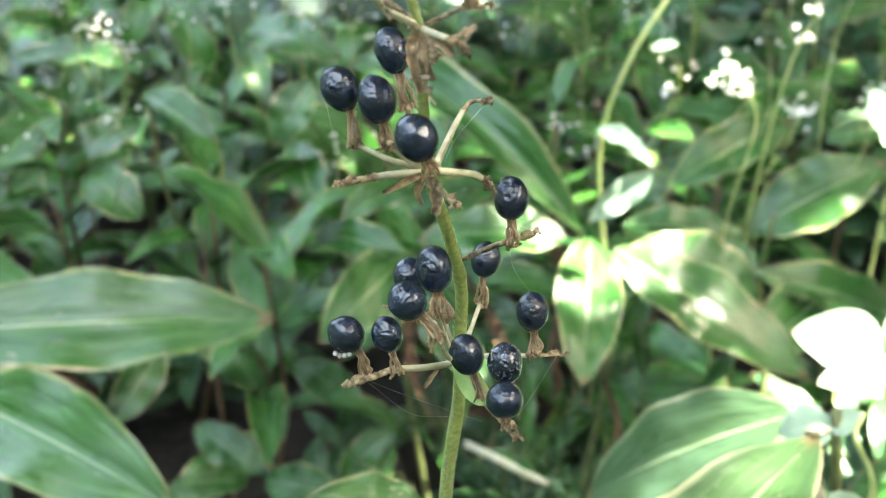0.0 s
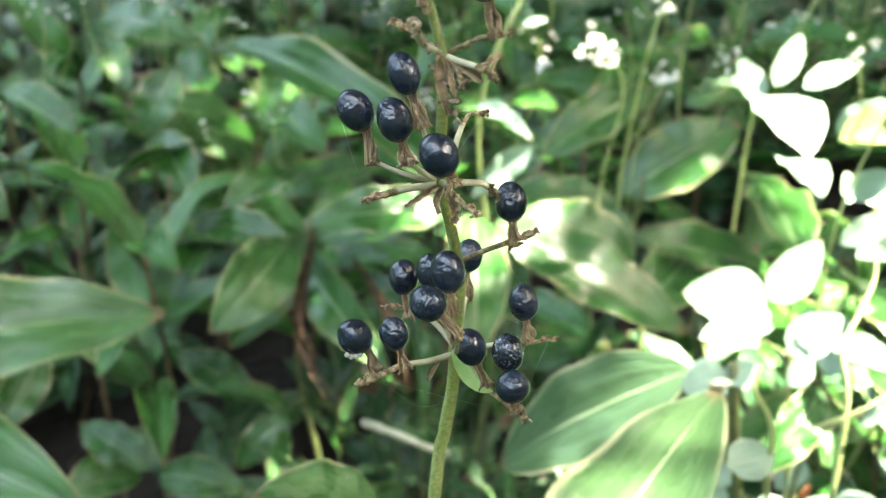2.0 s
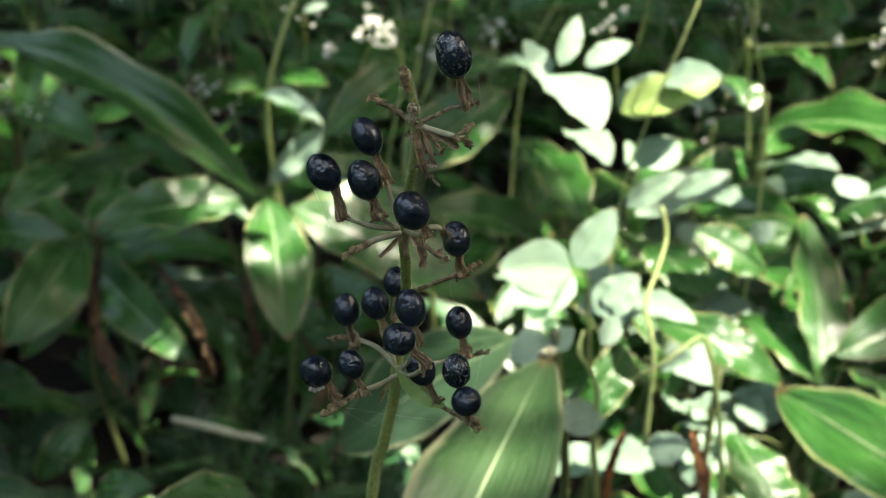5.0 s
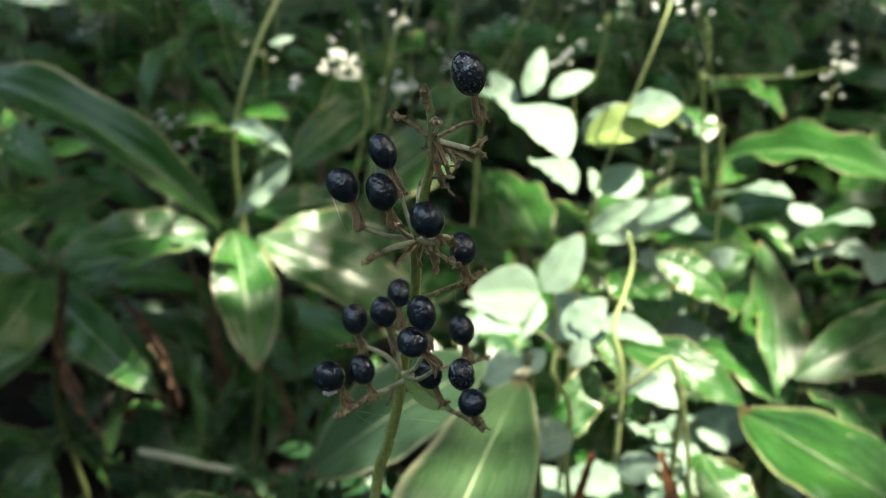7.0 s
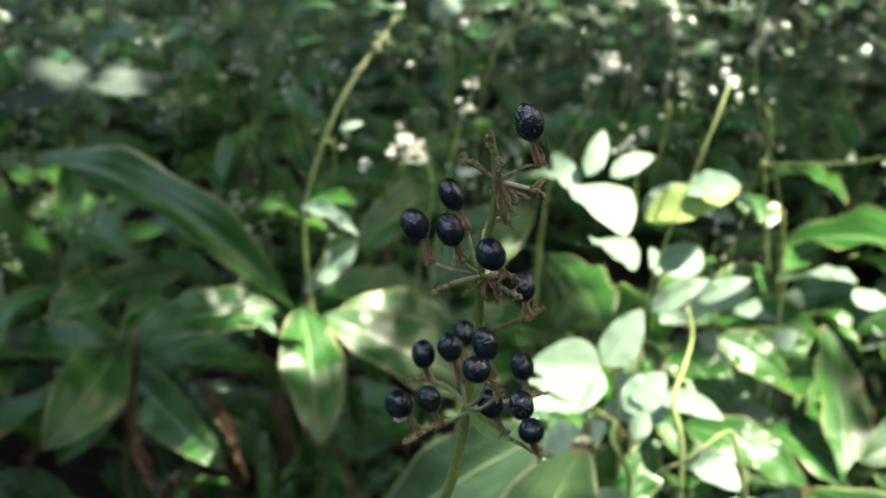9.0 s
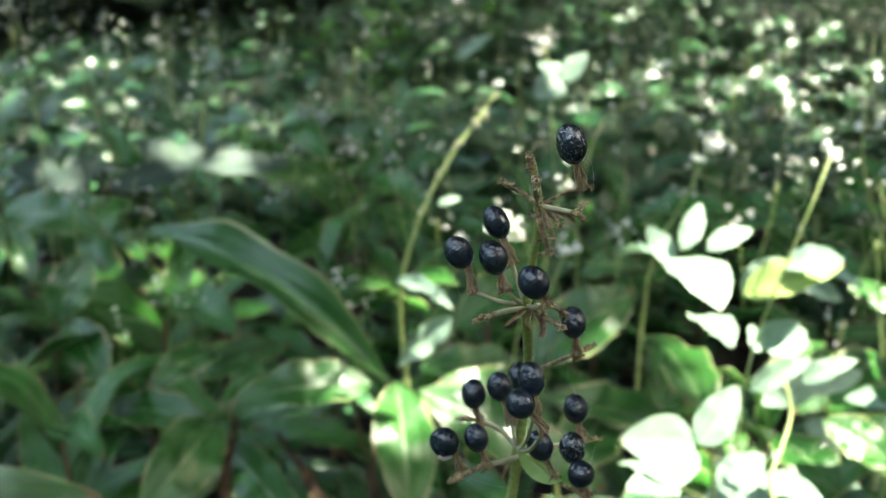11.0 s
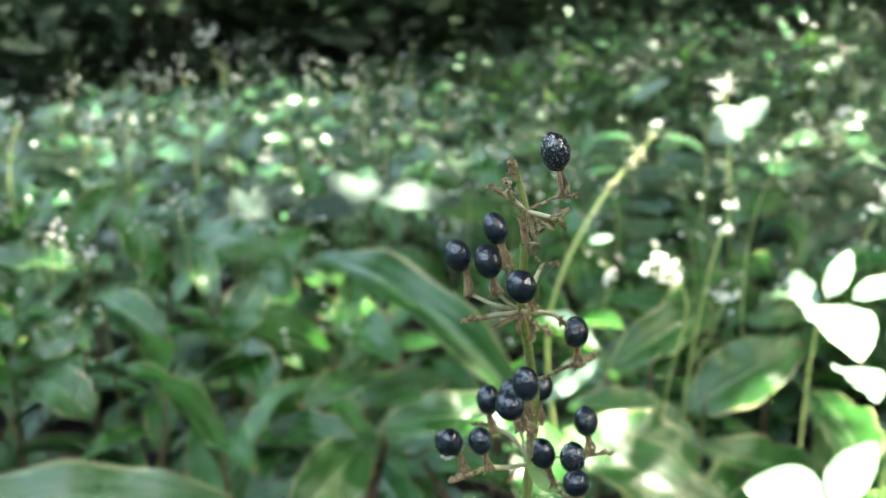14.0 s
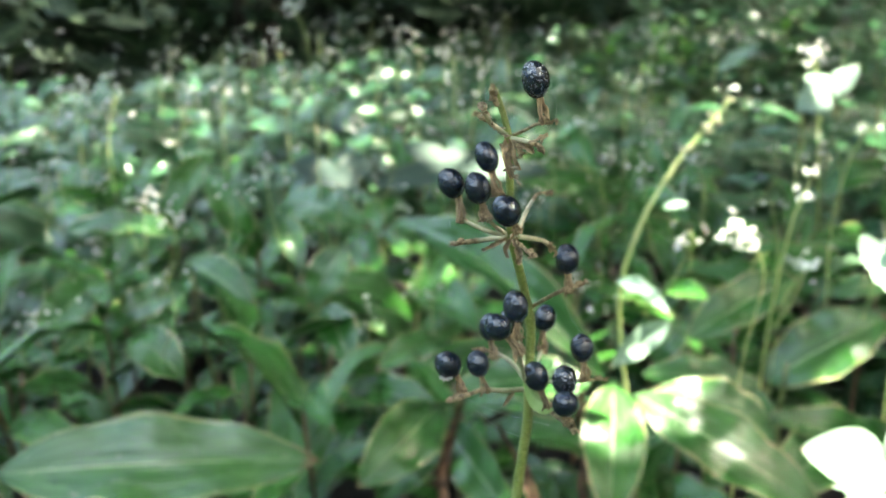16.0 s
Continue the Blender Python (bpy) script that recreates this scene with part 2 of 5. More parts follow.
def width_at(v, oval):
    """The half width of a leaf along its length, 1 at the widest."""
    lance = math.sin(math.pi * v ** 0.88) ** 0.74
    egg = math.sin(math.pi * min(1, v ** 0.72)) ** 0.78
    w = lance * (1 - oval) + egg * oval
    return max(w, 0.012)


def leaf_bm(bm, m, width, arch, fold, wave, seed, nu=6, nv=12, oval=0.0, twist=0.0):
    """A leaf from the origin of m along its Y, one long; its upper side faces Z."""
    rng = random.Random(seed)
    uv = bm.loops.layers.uv.verify()
    y = z = 0.0
    line = []
    for j in range(nv + 1):
        line.append((y, z))
        a = arch * (0.5 - (j + 0.5) / nv)
        y, z = y + math.cos(a) / nv, z + math.sin(a) / nv
    k = 1 / line[-1][0]
    ph, fr = rng.uniform(0, 6), rng.uniform(2.0, 3.5)
    grid = []
    for j, (y, z) in enumerate(line):
        v = j / nv
        w = width * 0.5 * width_at(v, oval)
        row = []
        for i in range(nu + 1):
            s = 2 * i / nu - 1
            lift = fold * abs(s) * w * 2 + wave * width * abs(s) ** 1.5 * math.sin(fr * 6.28 * v + ph + (2.0 if s > 0 else 0)) * math.sin(3.14 * v)
            tw = twist * (v - 0.3)
            x = s * w
            row.append(bm.verts.new(m @ Vector((x * math.cos(tw), y * k, z * k + lift + x * math.sin(tw)))))
        grid.append(row)
    for j in range(nv):
        for i in range(nu):
            f = bm.faces.new((grid[j][i], grid[j][i + 1], grid[j + 1][i + 1], grid[j + 1][i]))
            for l, (a, b) in zip(f.loops, ((i, j), (i + 1, j), (i + 1, j + 1), (i, j + 1))):
                l[uv].uv = (a / nu, b / nv)


def leaf_mesh(name, mat, **kw):
    bm = bmesh.new()
    leaf_bm(bm, Matrix.Identity(4), **kw)
    return mesh_of(name, bm, mat)


# templates of leaves, one long: arch in radians, own width BLADE or ROUND
BLADE, ROUND = 0.3, 0.7
LEAVES = [leaf_mesh("leaf", LEAF, width=BLADE, arch=a, fold=f, wave=w, seed=i, nu=10, nv=18, twist=tw)
          for i, (a, f, w, tw) in enumerate(((0.2, 0.10, 0.07, 0.1), (0.55, 0.16, 0.1, -0.25), (0.95, 0.18, 0.1, 0.2), (1.4, 0.2, 0.08, -0.2)))]
FIELD = [leaf_mesh("leaf", FIELD_LEAF, width=BLADE, arch=a, fold=f, wave=w, seed=50 + i, nu=6, nv=14, twist=tw)
         for i, (a, f, w, tw) in enumerate(((0.3, 0.12, 0.09, 0.3), (0.7, 0.2, 0.1, -0.5), (1.1, 0.22, 0.1, 0.4), (1.5, 0.22, 0.08, -0.5)))]
FLAT = leaf_mesh("leaf", SHINY_LEAF, width=BLADE, arch=0.15, fold=0.05, wave=0.03, seed=77, nu=6, nv=14, twist=0.05)
DULL = [leaf_mesh("leaf", DULL_LEAF, width=BLADE, arch=a, fold=f, wave=0.05, seed=i, nu=10, nv=18, twist=tw) for i, (a, f, tw) in enumerate(((0.2, 0.08, 0.1), (0.55, 0.14, -0.2)))]
CURLED = [leaf_mesh("leaf", SUN_PALE_LEAF, width=BLADE, arch=a, fold=0.3, wave=0.16, seed=80 + i, nu=6, nv=12, twist=0.6) for i, a in enumerate((0.9, -0.8))]
OVALS = [leaf_mesh("leaf", SUN_PALE_LEAF, width=ROUND, arch=a, fold=0.08, wave=0.03, seed=20 + i, nu=8, nv=12, oval=1.0)
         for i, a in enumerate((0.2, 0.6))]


def aim(base, tip, normal, width, own):
    """The pose of a leaf template between two places."""
    y = Vector(tip) - Vector(base)
    length = y.length
    y.normalize()
    z = Vector(normal)
    z = (z - y * z.dot(y)).normalized()
    m = Matrix((y.cross(z), y, z)).transposed().to_4x4()
    return Matrix.Translation(base) @ m @ Matrix.Diagonal((width / own, length, length, 1))


def put_leaf(plant, base, tip, width, normal, arch, kinds=LEAVES):
    return child("leaf", kinds[arch], plant, aim(base, tip, normal, width, BLADE))


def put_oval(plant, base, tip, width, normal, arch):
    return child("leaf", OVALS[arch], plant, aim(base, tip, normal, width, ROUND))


def leafy(name, at, height, label, r=0.0045):
    """A plant's stem with its joints; its leaves follow."""
    plant = holder(name, at, label, "plant")
    x, y, z = at
    bm = bmesh.new()
    pts = [(x + 0.012 * math.sin(i * 1.7 + x * 9), y + 0.012 * math.cos(i * 1.3 + y * 7), z + height * i / 5) for i in range(6)]
    tube(bm, pts, r, r * 0.6, 8)
    child("stem", mesh_of("stem", bm, STALK), plant, Matrix.Identity(4))
    return plant


# ---- ground ----
bm = bmesh.new()
N, R = 60, 60.0
rows = []
for j in range(N + 1):
    rows.append([])
    for i in range(N + 1):
        x, y = ((i / N * 2 - 1) ** 3) * R, ((j / N * 2 - 1) ** 3) * R
        rows[-1].append(bm.verts.new((x, y, 0.03 * noise.noise((x * 0.8, y * 0.8, 0)))))
for j in range(N):
    for i in range(N):
        bm.faces.new((rows[j][i], rows[j][i + 1], rows[j + 1][i + 1], rows[j + 1][i]))
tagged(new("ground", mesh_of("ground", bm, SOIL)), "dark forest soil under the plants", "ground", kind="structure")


# ---- the berry plant ----
plant = holder("berry_plant", (0.0, 0.19, 0.0), "upright green stem bearing shiny blue-black berries on dry brown stalks", "plant")
STEM_LINE = [(-0.012, 0.215, 0.0), (-0.012, 0.215, 0.4), (-0.005, 0.208, 0.7), (0.0003, 0.197, 0.80), (0.0019, 0.1915, 0.8208), (0.0032, 0.1883, 0.8345),
             (0.0032, 0.184, 0.8495), (0.0032, 0.1795, 0.8632), (0.0004, 0.1712, 0.8783), (-0.0024, 0.165, 0.8904), (-0.0029, 0.160, 0.9012),
             (-0.0033, 0.1555, 0.9111), (-0.0037, 0.1545, 0.9165), (-0.0052, 0.1528, 0.9220), (-0.0066, 0.1515, 0.9262)]
NODES = [(0.003, 0.1848, 0.8455), (0.0028, 0.1782, 0.8662), (-0.0024, 0.165, 0.8904), (-0.0034, 0.1550, 0.9150)]
rng = random.Random(11)
bm = tube(bmesh.new(), STEM_LINE, 0.0017, 0.0006, 14, 0.02, rng, 6)
for node in NODES:
    ring = [v for v in bm.verts if abs(v.co.z - node[2]) < 0.0012]
    for v in ring:
        c = Vector((node[0], node[1], v.co.z))
        v.co = c + (v.co - c) * 1.18
stem = child("stem", mesh_of("stem", bm, STEM), plant, Matrix.Identity(4))
# fine hairs on the stem
bm = bmesh.new()
line = spline(STEM_LINE[3:], 12)
for k in range(4200):
    f = rng.random() * (len(line) - 1.01)
    i = int(f)
    p = line[i].lerp(line[i + 1], f - i)
    r = 0.0017 + (0.0006 - 0.0017) * (0.214 + 0.786 * f / len(line))
    a = rng.uniform(0, 6.283)
    d = Vector((math.cos(a), math.sin(a), rng.uniform(-0.5, 0.6)))
    s = Vector((-math.sin(a), math.cos(a), 0)) * 0.000045
    q = p + Vector((math.cos(a), math.sin(a), 0)) * r * 0.9
    e = q + d * rng.uniform(0.0003, 0.0006)
    bm.faces.new((bm.verts.new(q - s), bm.verts.new(q + s), bm.verts.new(e)))
child("hairs", mesh_of("hairs", bm, HAIR, False), stem, None, "short pale hairs")


def smooth(f):
    f = max(0.0, min(1.0, f))
    return f * f * (3 - 2 * f)


def wrinkled(w, h, amount, seed, mat):
    """A berry, upright, its skin sunken on one face and puckered round the tip."""
    rr = random.Random(seed * 7)
    amount = 0.35 + 1.25 * amount
    bm = bmesh.new()
    bmesh.ops.create_uvsphere(bm, u_segments=64, v_segments=44, radius=1.0)
    off = Vector((seed * 3.1, seed * 1.7, seed * 5.3))
    faces = [Vector((rr.uniform(-0.5, 0.5), 1.0, rr.uniform(0.05, 0.6))).normalized(), Vector((rr.uniform(-1, 1), rr.uniform(-1, 0.2), rr.uniform(-0.1, 0.7))).normalized()]
    top = Vector((rr.uniform(-0.15, 0.15), rr.uniform(0.1, 0.4), 1.0)).normalized()
    for v in bm.verts:
        d = v.co.normalized()
        r = 1.0 + 0.012 * noise.noise(d * 2.0 + off)
        for i, c in enumerate(faces):
            q = d - c
            q = q + 0.25 * Vector((noise.noise(d * 2.2 + off), noise.noise(d * 2.2 - off), 0))
            f = smooth(1.5 - q.length / (0.62 - 0.12 * i))
            fold = noise.noise(Vector((d.x * 2.4, d.y * 2.4, d.z * (6.5 if i == 0 else 3.0))) + off)
            r -= amount * f * (0.06 + 0.13 * abs(fold) - 0.015 * noise.noise(d * 6 + off))
        g = (d - top).length
        r += 0.022 * smooth(1 - abs(g - 0.2) / 0.07) - 0.035 * smooth(1 - g / 0.17) + 0.025 * smooth(1 - g / 0.05)
        v.co = Vector((d.x * w / 2, d.y * w / 2, d.z * h / 2 * (1.03 if d.z < 0 else 1.0))) * r
    return mesh_of("berry", bm, mat)


def strip(bm, pts, w, rng, side, cup=0.55, even=0.0):
    """A crumpled withered strip along a line."""
    line = spline(pts, 6)
    uv = bm.loops.layers.uv.verify()
    across = (-1, -0.6, -0.2, 0.2, 0.6, 1)
    prev, twist = None, rng.uniform(-0.5, 0.5)
    for i, p in enumerate(line):
        f = i / (len(line) - 1)
        ww = w * ((0.35 + 1.0 * math.sin(math.pi * (0.12 + 0.82 * f))) * (1 - even) + even) * rng.uniform(0.85, 1.15)
        d = (line[min(i + 1, len(line) - 1)] - line[max(i - 1, 0)]).normalized()
        s = d.cross(side)
        s = s.normalized() if s.length > 1e-5 else Vector((1, 0, 0))
        up = s.cross(d)
        s, up = s * math.cos(twist * f) + up * math.sin(twist * f), up * math.cos(twist * f) - s * math.sin(twist * f)
        row = []
        for k in across:
            q = p + s * ww * k * (1 - 0.2 * cup) + up * w * cup * (k * k * 1.3 - 0.4 + 0.35 * math.sin(k * 4 + f * 5)) * rng.uniform(0.7, 1.3)
            row.append(bm.verts.new(q + Vector((rng.uniform(-1, 1), rng.uniform(-1, 1), rng.uniform(-1, 1))) * w * 0.17))
        if prev:
            f0 = (i - 1) / (len(line) - 1)
            for a in range(5):
                face = bm.faces.new((prev[a], prev[a + 1], row[a + 1], row[a]))
                for l, q in zip(face.loops, ((a / 5, f0), ((a + 1) / 5, f0), ((a + 1) / 5, f), (a / 5, f))):
                    l[uv].uv = q
        prev = row


def lump(bm, c, r, rng):
    """A shrivelled knot."""
    m = bmesh.ops.create_icosphere(bm, subdivisions=3, radius=r, matrix=Matrix.Translation(c))
    o = Vector((rng.random() * 9, rng.random() * 9, 3))
    for v in m["verts"]:
        d = (v.co - Vector(c)) / r
        v.co = Vector(c) + d * r * (0.7 + 0.8 * noise.noise(d * 1.7 + o) + 0.6 * noise.noise(d * 3.5 + o))


def basis(z):
    z = z.normalized()
    x = z.cross(Vector((0.2, 1, 0.1))).normalized()
    return Matrix((x, z.cross(x), z)).transposed()


def jit(r, a):
    return Vector((r.uniform(-a, a), r.uniform(-a, a), r.uniform(-a, a)))


count = 0


def berry(centre, base, joint, node, w, h, amount, mat=BERRY):
    """A berry on its dry calyx and stalk."""
    global count
    count += 1
    r = random.Random(count)
    c, b, j = Vector(centre), Vector(base), Vector(joint)
    axis = (c - b).normalized()
    m = Matrix.Translation(c) @ basis(axis).to_4x4()
    ob = child("berry", wrinkled(w, h, amount, count, mat), plant, m)
    # the calyx: withered sepals from the joint up round the berry's foot
    bm = bmesh.new()
    B = basis(axis)
    foot = c - axis * h * 0.46
    down = Vector((0, 0, -1))
    for k in range(7):
        a = k * 0.9 + r.uniform(-0.3, 0.3)
        side = B @ Vector((math.cos(a), math.sin(a), 0))
        flare = r.uniform(0.0002, 0.0012)
        pts = [foot + axis * 0.0004 + side * 0.0006, j.lerp(foot, 0.75) + side * 0.0004, j.lerp(foot, 0.35) + side * flare * 0.9 + jit(r, 0.0004), j + side * flare + jit(r, 0.0004), j + side * flare * r.uniform(0.2, 1.0) + down * r.uniform(-0.0006, 0.0012)]
        strip(bm, pts, r.uniform(0.00022, 0.00055), r, side + jit(r, 0.6), 0.8, 0.35)
    for k in range(5):
        side = B @ Vector((math.cos(k * 2.3 + r.random()), math.sin(k * 2.3 + r.random()), 0))
        strip(bm, [j + axis * 0.0006, j + side * 0.0008, j + side * r.uniform(0.001, 0.002) + down * r.uniform(0, 0.0016)], r.uniform(0.0002, 0.0004), r, side, 0.8)
    lump(bm, j, 0.0008, r)
    lump(bm, j + jit(r, 0.0009), 0.0006, r)
    child("calyx", mesh_of("calyx", bm, SEPAL), ob, ob.matrix_basis.inverted() @ Matrix.Identity(4), "withered brown calyx").matrix_basis = (plant.matrix_basis @ ob.matrix_basis).inverted()
    # the stalk back to the stem
    if node is not None:
        n = Vector(NODES[node])
        mid = n.lerp(j, 0.5) + Vector((0, 0, -0.06 * (n - j).length))
        bm = tube(bmesh.new(), [j, mid, n], 0.0004, 0.0006, 9, 0.06, r, 6)
        child("stalk", mesh_of("stalk", bm, TWIG), plant, Matrix.Identity(4))


berry((-0.0162, 0.1698, 0.9021), (-0.0135, 0.1678, 0.8977), (-0.0139, 0.1663, 0.8942), 2, 0.0061, 0.0075, .5)
berry((-0.0102, 0.1642, 0.9020), (-0.0087, 0.1622, 0.8976), (-0.0081, 0.1613, 0.8955), 2, 0.0061, 0.0076, .5)
berry((-0.0079, 0.1694, 0.9083), (-0.0063, 0.1676, 0.9043), (-0.0054, 0.1658, 0.9003), 2, 0.0054, 0.0075, .4)
berry((-0.0039, 0.1560, 0.8985), (-0.0020, 0.1546, 0.8952), (-0.0016, 0.1542, 0.8943), 2, 0.0065, 0.0073, .1)
berry((0.0113, 0.1716, 0.8829), (0.0114, 0.1698, 0.8788), (0.0114, 0.1686, 0.8761), None, 0.0060, 0.0073, .8)
berry((-0.0014, 0.1635, 0.8737), (-0.0008, 0.1616, 0.8696), (-0.0011, 0.1606, 0.8673), 0, 0.0061, 0.0077, .8)
berry((-0.0057, 0.1580, 0.8706), (-0.0030, 0.1568, 0.8679), (-0.0008, 0.1556, 0.8651), 0, 0.0063, 0.0065, .5)
berry((-0.0176, 0.1772, 0.8541), (-0.0142, 0.1757, 0.8508), (-0.0139, 0.1744, 0.8478), None, 0.0068, 0.0072, .4)
berry((-0.0101, 0.1764, 0.8546), (-0.0091, 0.1749, 0.8513), (-0.0080, 0.1737, 0.8486), None, 0.0057, 0.0067, .7)
berry((0.0042, 0.1724, 0.8527), (0.0055, 0.1707, 0.8490), (0.0067, 0.1694, 0.8461), None, 0.0062, 0.0074, .3)
berry((0.0109, 0.1688, 0.8530), (0.0110, 0.1671, 0.8492), (0.0115, 0.1659, 0.8465), None, 0.0063, 0.0073, .3, DUSTY_BERRY)
berry((0.0105, 0.1621, 0.8496), (0.0101, 0.1609, 0.8470), (0.0112, 0.1604, 0.8458), None, 0.0064, 0.0062, .3)
berry((0.0164, 0.1812, 0.8568), (0.0167, 0.1795, 0.8530), (0.0167, 0.1780, 0.8497), None, 0.0060, 0.0073, .4)
berry((0.0086, 0.2012, 0.8582), (0.0077, 0.1993, 0.8540), (0.0075, 0.1977, 0.8504), 0, 0.0061, 0.0072, .6)
berry((0.0020, 0.1521, 0.9279), (0.0031, 0.1510, 0.9236), (0.0037, 0.1499, 0.9196), None, 0.0062, 0.0081, .5, DUSTY_BERRY)
berry((-0.0065, 0.1912, 0.8592), (-0.0065, 0.1895, 0.8559), (-0.0059, 0.1874, 0.8523), None, 0.0061, 0.0074, .3)
berry((-0.0014, 0.1860, 0.8626), (-0.0008, 0.1838, 0.8589), (0.0002, 0.1815, 0.8553), 0, 0.0062, 0.0073, .4)


def twig(points, r0, r1, mat, seed, knots=3, brown=0.35):
    """A bare side stalk with a shrivelled brown end."""
    r = random.Random(seed)
    line = spline(points, 8)
    cutoff = max(2, int(len(line) * (1 - brown)))
    rc = r0 + (r1 - r0) * (1 - brown)
    bm = tube(bmesh.new(), line[:cutoff + 1], r0, rc, 10, 0.05, r, 2)
    ob = child("side_stalk", mesh_of("side_stalk", bm, mat), plant, Matrix.Identity(4))
    bm = bmesh.new()
    if brown > 0:
        tube(bm, line[cutoff:], rc * 0.95, r1, 8, 0.3, r, 2)
        c = line[cutoff]
        lump(bm, c, rc * 1.25, r)
    end = line[-1]
    d = (end - line[-4]).normalized()
    for k in range(knots):
        p = end - d * (k - 0.6) * 0.0008 + Vector((r.uniform(-1, 1), r.uniform(-1, 1), r.uniform(-1, 1))) * 0.0005
        lump(bm, p, r.uniform(0.00045, 0.0008), r)
        q = p + Vector((r.uniform(-1, 1), r.uniform(-1, 1), r.uniform(-1, 0.6))) * 0.0014
        strip(bm, [p - d * 0.001, p, q], r.uniform(0.0002, 0.0005), r, Vector((0.3, 1, 0.2)))
    child("dried_flower", mesh_of("dried_flower", bm, DRY), ob, Matrix.Identity(4)).matrix_basis = plant.matrix_basis.inverted() @ ob.matrix_basis.inverted() @ Matrix.Identity(4)


def crumpled(pts, size, seed, mat=DRY):
    """A row of shrivelled flower remains along a stalk."""
    r = random.Random(seed)
    bm = bmesh.new()
    line = spline(pts, 4)
    for i, p in enumerate(line):
        c = p + jit(r, size * 0.7)
        lump(bm, c, size * r.uniform(0.45, 0.95), r)
        d = jit(r, 1.0).normalized()
        strip(bm, [c, c + d * size * 0.9, c + d * size * r.uniform(1.4, 2.4) + jit(r, size)], size * r.uniform(0.25, 0.5), r, jit(r, 1.0), 0.8)
    tube(bm, line[::3] + [line[-1]], size * 0.4, size * 0.25, 7, 0.3, r, 3)
    child("dried_flower", mesh_of("dried_flower", bm, mat), plant, Matrix.Identity(4), "shrivelled brown flower remains")


def knob(pts, size):
    """A bent dry stalk that ends in the cupped scar of a fallen berry."""
    bm = tube(bmesh.new(), pts, size * 0.45, size * 0.5, 9, 0.15, random.Random(12), 5)
    stalk = child("dry_stalk", mesh_of("dry_stalk", bm, TWIG), plant, Matrix.Identity(4), "pale bent dry stalk")
    end, back = Vector(pts[-1]), (Vector(pts[-1]) - Vector(pts[-2])).normalized()
    m = Matrix.Translation(end) @ basis((back + Vector((0.3, -1.2, 0.3))).normalized()).to_4x4()
    bm = bmesh.new()
    rings = []
    for r, z in ((0.35, -0.9), (0.85, -0.5), (1.0, 0.1), (0.85, 0.35), (0.6, 0.1), (0.25, -0.15)):
        rings.append([bm.verts.new(m @ Vector((math.cos(a * 0.4488) * r, math.sin(a * 0.4488) * r * 0.85, z + 0.16 * math.sin(a * 1.9))) * 1.0) for a in range(14)])
        for v in rings[-1]:
            v.co = end + (v.co - end) * size
    for a, b in zip(rings, rings[1:]):
        for i in range(14):
            bm.faces.new((a[i], a[(i + 1) % 14], b[(i + 1) % 14], b[i]))
    bm.faces.new(rings[-1])
    cup = child("scar", mesh_of("scar", bm, OLD_FLOWER), stalk, None, "dry cupped berry scar")
    cup.matrix_basis = Matrix.Identity(4)


def shell(pts, width):
    """The split dry sheath round the bare tip of the stem."""
    bm = bmesh.new()
    strip(bm, pts, width, random.Random(33), Vector((0.9, 0.6, 0.1)), 0.9, 0.6)
    strip(bm, [Vector(p) + Vector((0.0005, 0.0004, 0.0001)) for p in pts], width * 0.7, random.Random(34), Vector((-0.6, -0.9, 0.1)), 0.9, 0.7)
    child("dry_sheath", mesh_of("dry_sheath", bm, OLD_FLOWER), plant, Matrix.Identity(4), "split pale dry sheath")


def papery(pts, width, seed):
    """A withered papery bract hanging from a whorl."""
    bm = bmesh.new()
    strip(bm, pts, width, random.Random(seed), Vector((0.2, -1, 0.2)), 0.6, 0.3)
    child("papery_bract", mesh_of("papery_bract", bm, SEPAL), plant, Matrix.Identity(4), "papery brown withered bract")


twig([(-0.0034, 0.1632, 0.8905), (-0.0089, 0.1628, 0.8901), (-0.0155, 0.1581, 0.8905)], 0.0006, 0.0006, TWIG, 1, 3, 0.4)
twig([(-0.0008, 0.1633, 0.8907), (0.0044, 0.1665, 0.8890), (0.0060, 0.1675, 0.8880), (0.0077, 0.1684, 0.8860)], 0.0006, 0.0005, TWIG, 2, 4, 0.3)
twig([(-0.0010, 0.1665, 0.8907), (0.0021, 0.1746, 0.8948), (0.0045, 0.1780, 0.8974), (0.0072, 0.1781, 0.8976)], 0.0006, 0.0003, TWIG, 3, 2, 0.5)
twig([(-0.0019, 0.1618, 0.8906), (-0.0003, 0.1574, 0.8898), (0.0018, 0.1537, 0.8888)], 0.0005, 0.0005, DRY, 4, 4, 0.6)
papery([(-0.0022, 0.1615, 0.8910), (-0.0012, 0.1590, 0.8892), (-0.0009, 0.1580, 0.8870), (-0.0014, 0.1580, 0.8855)], 0.0008, 1)
papery([(-0.0028, 0.1610, 0.8908), (-0.0040, 0.1600, 0.8885), (-0.0035, 0.1595, 0.8865)], 0.0006, 2)
papery([(-0.0034, 0.1625, 0.8905), (-0.0065, 0.1605, 0.8895), (-0.0092, 0.1590, 0.8885)], 0.0005, 3)
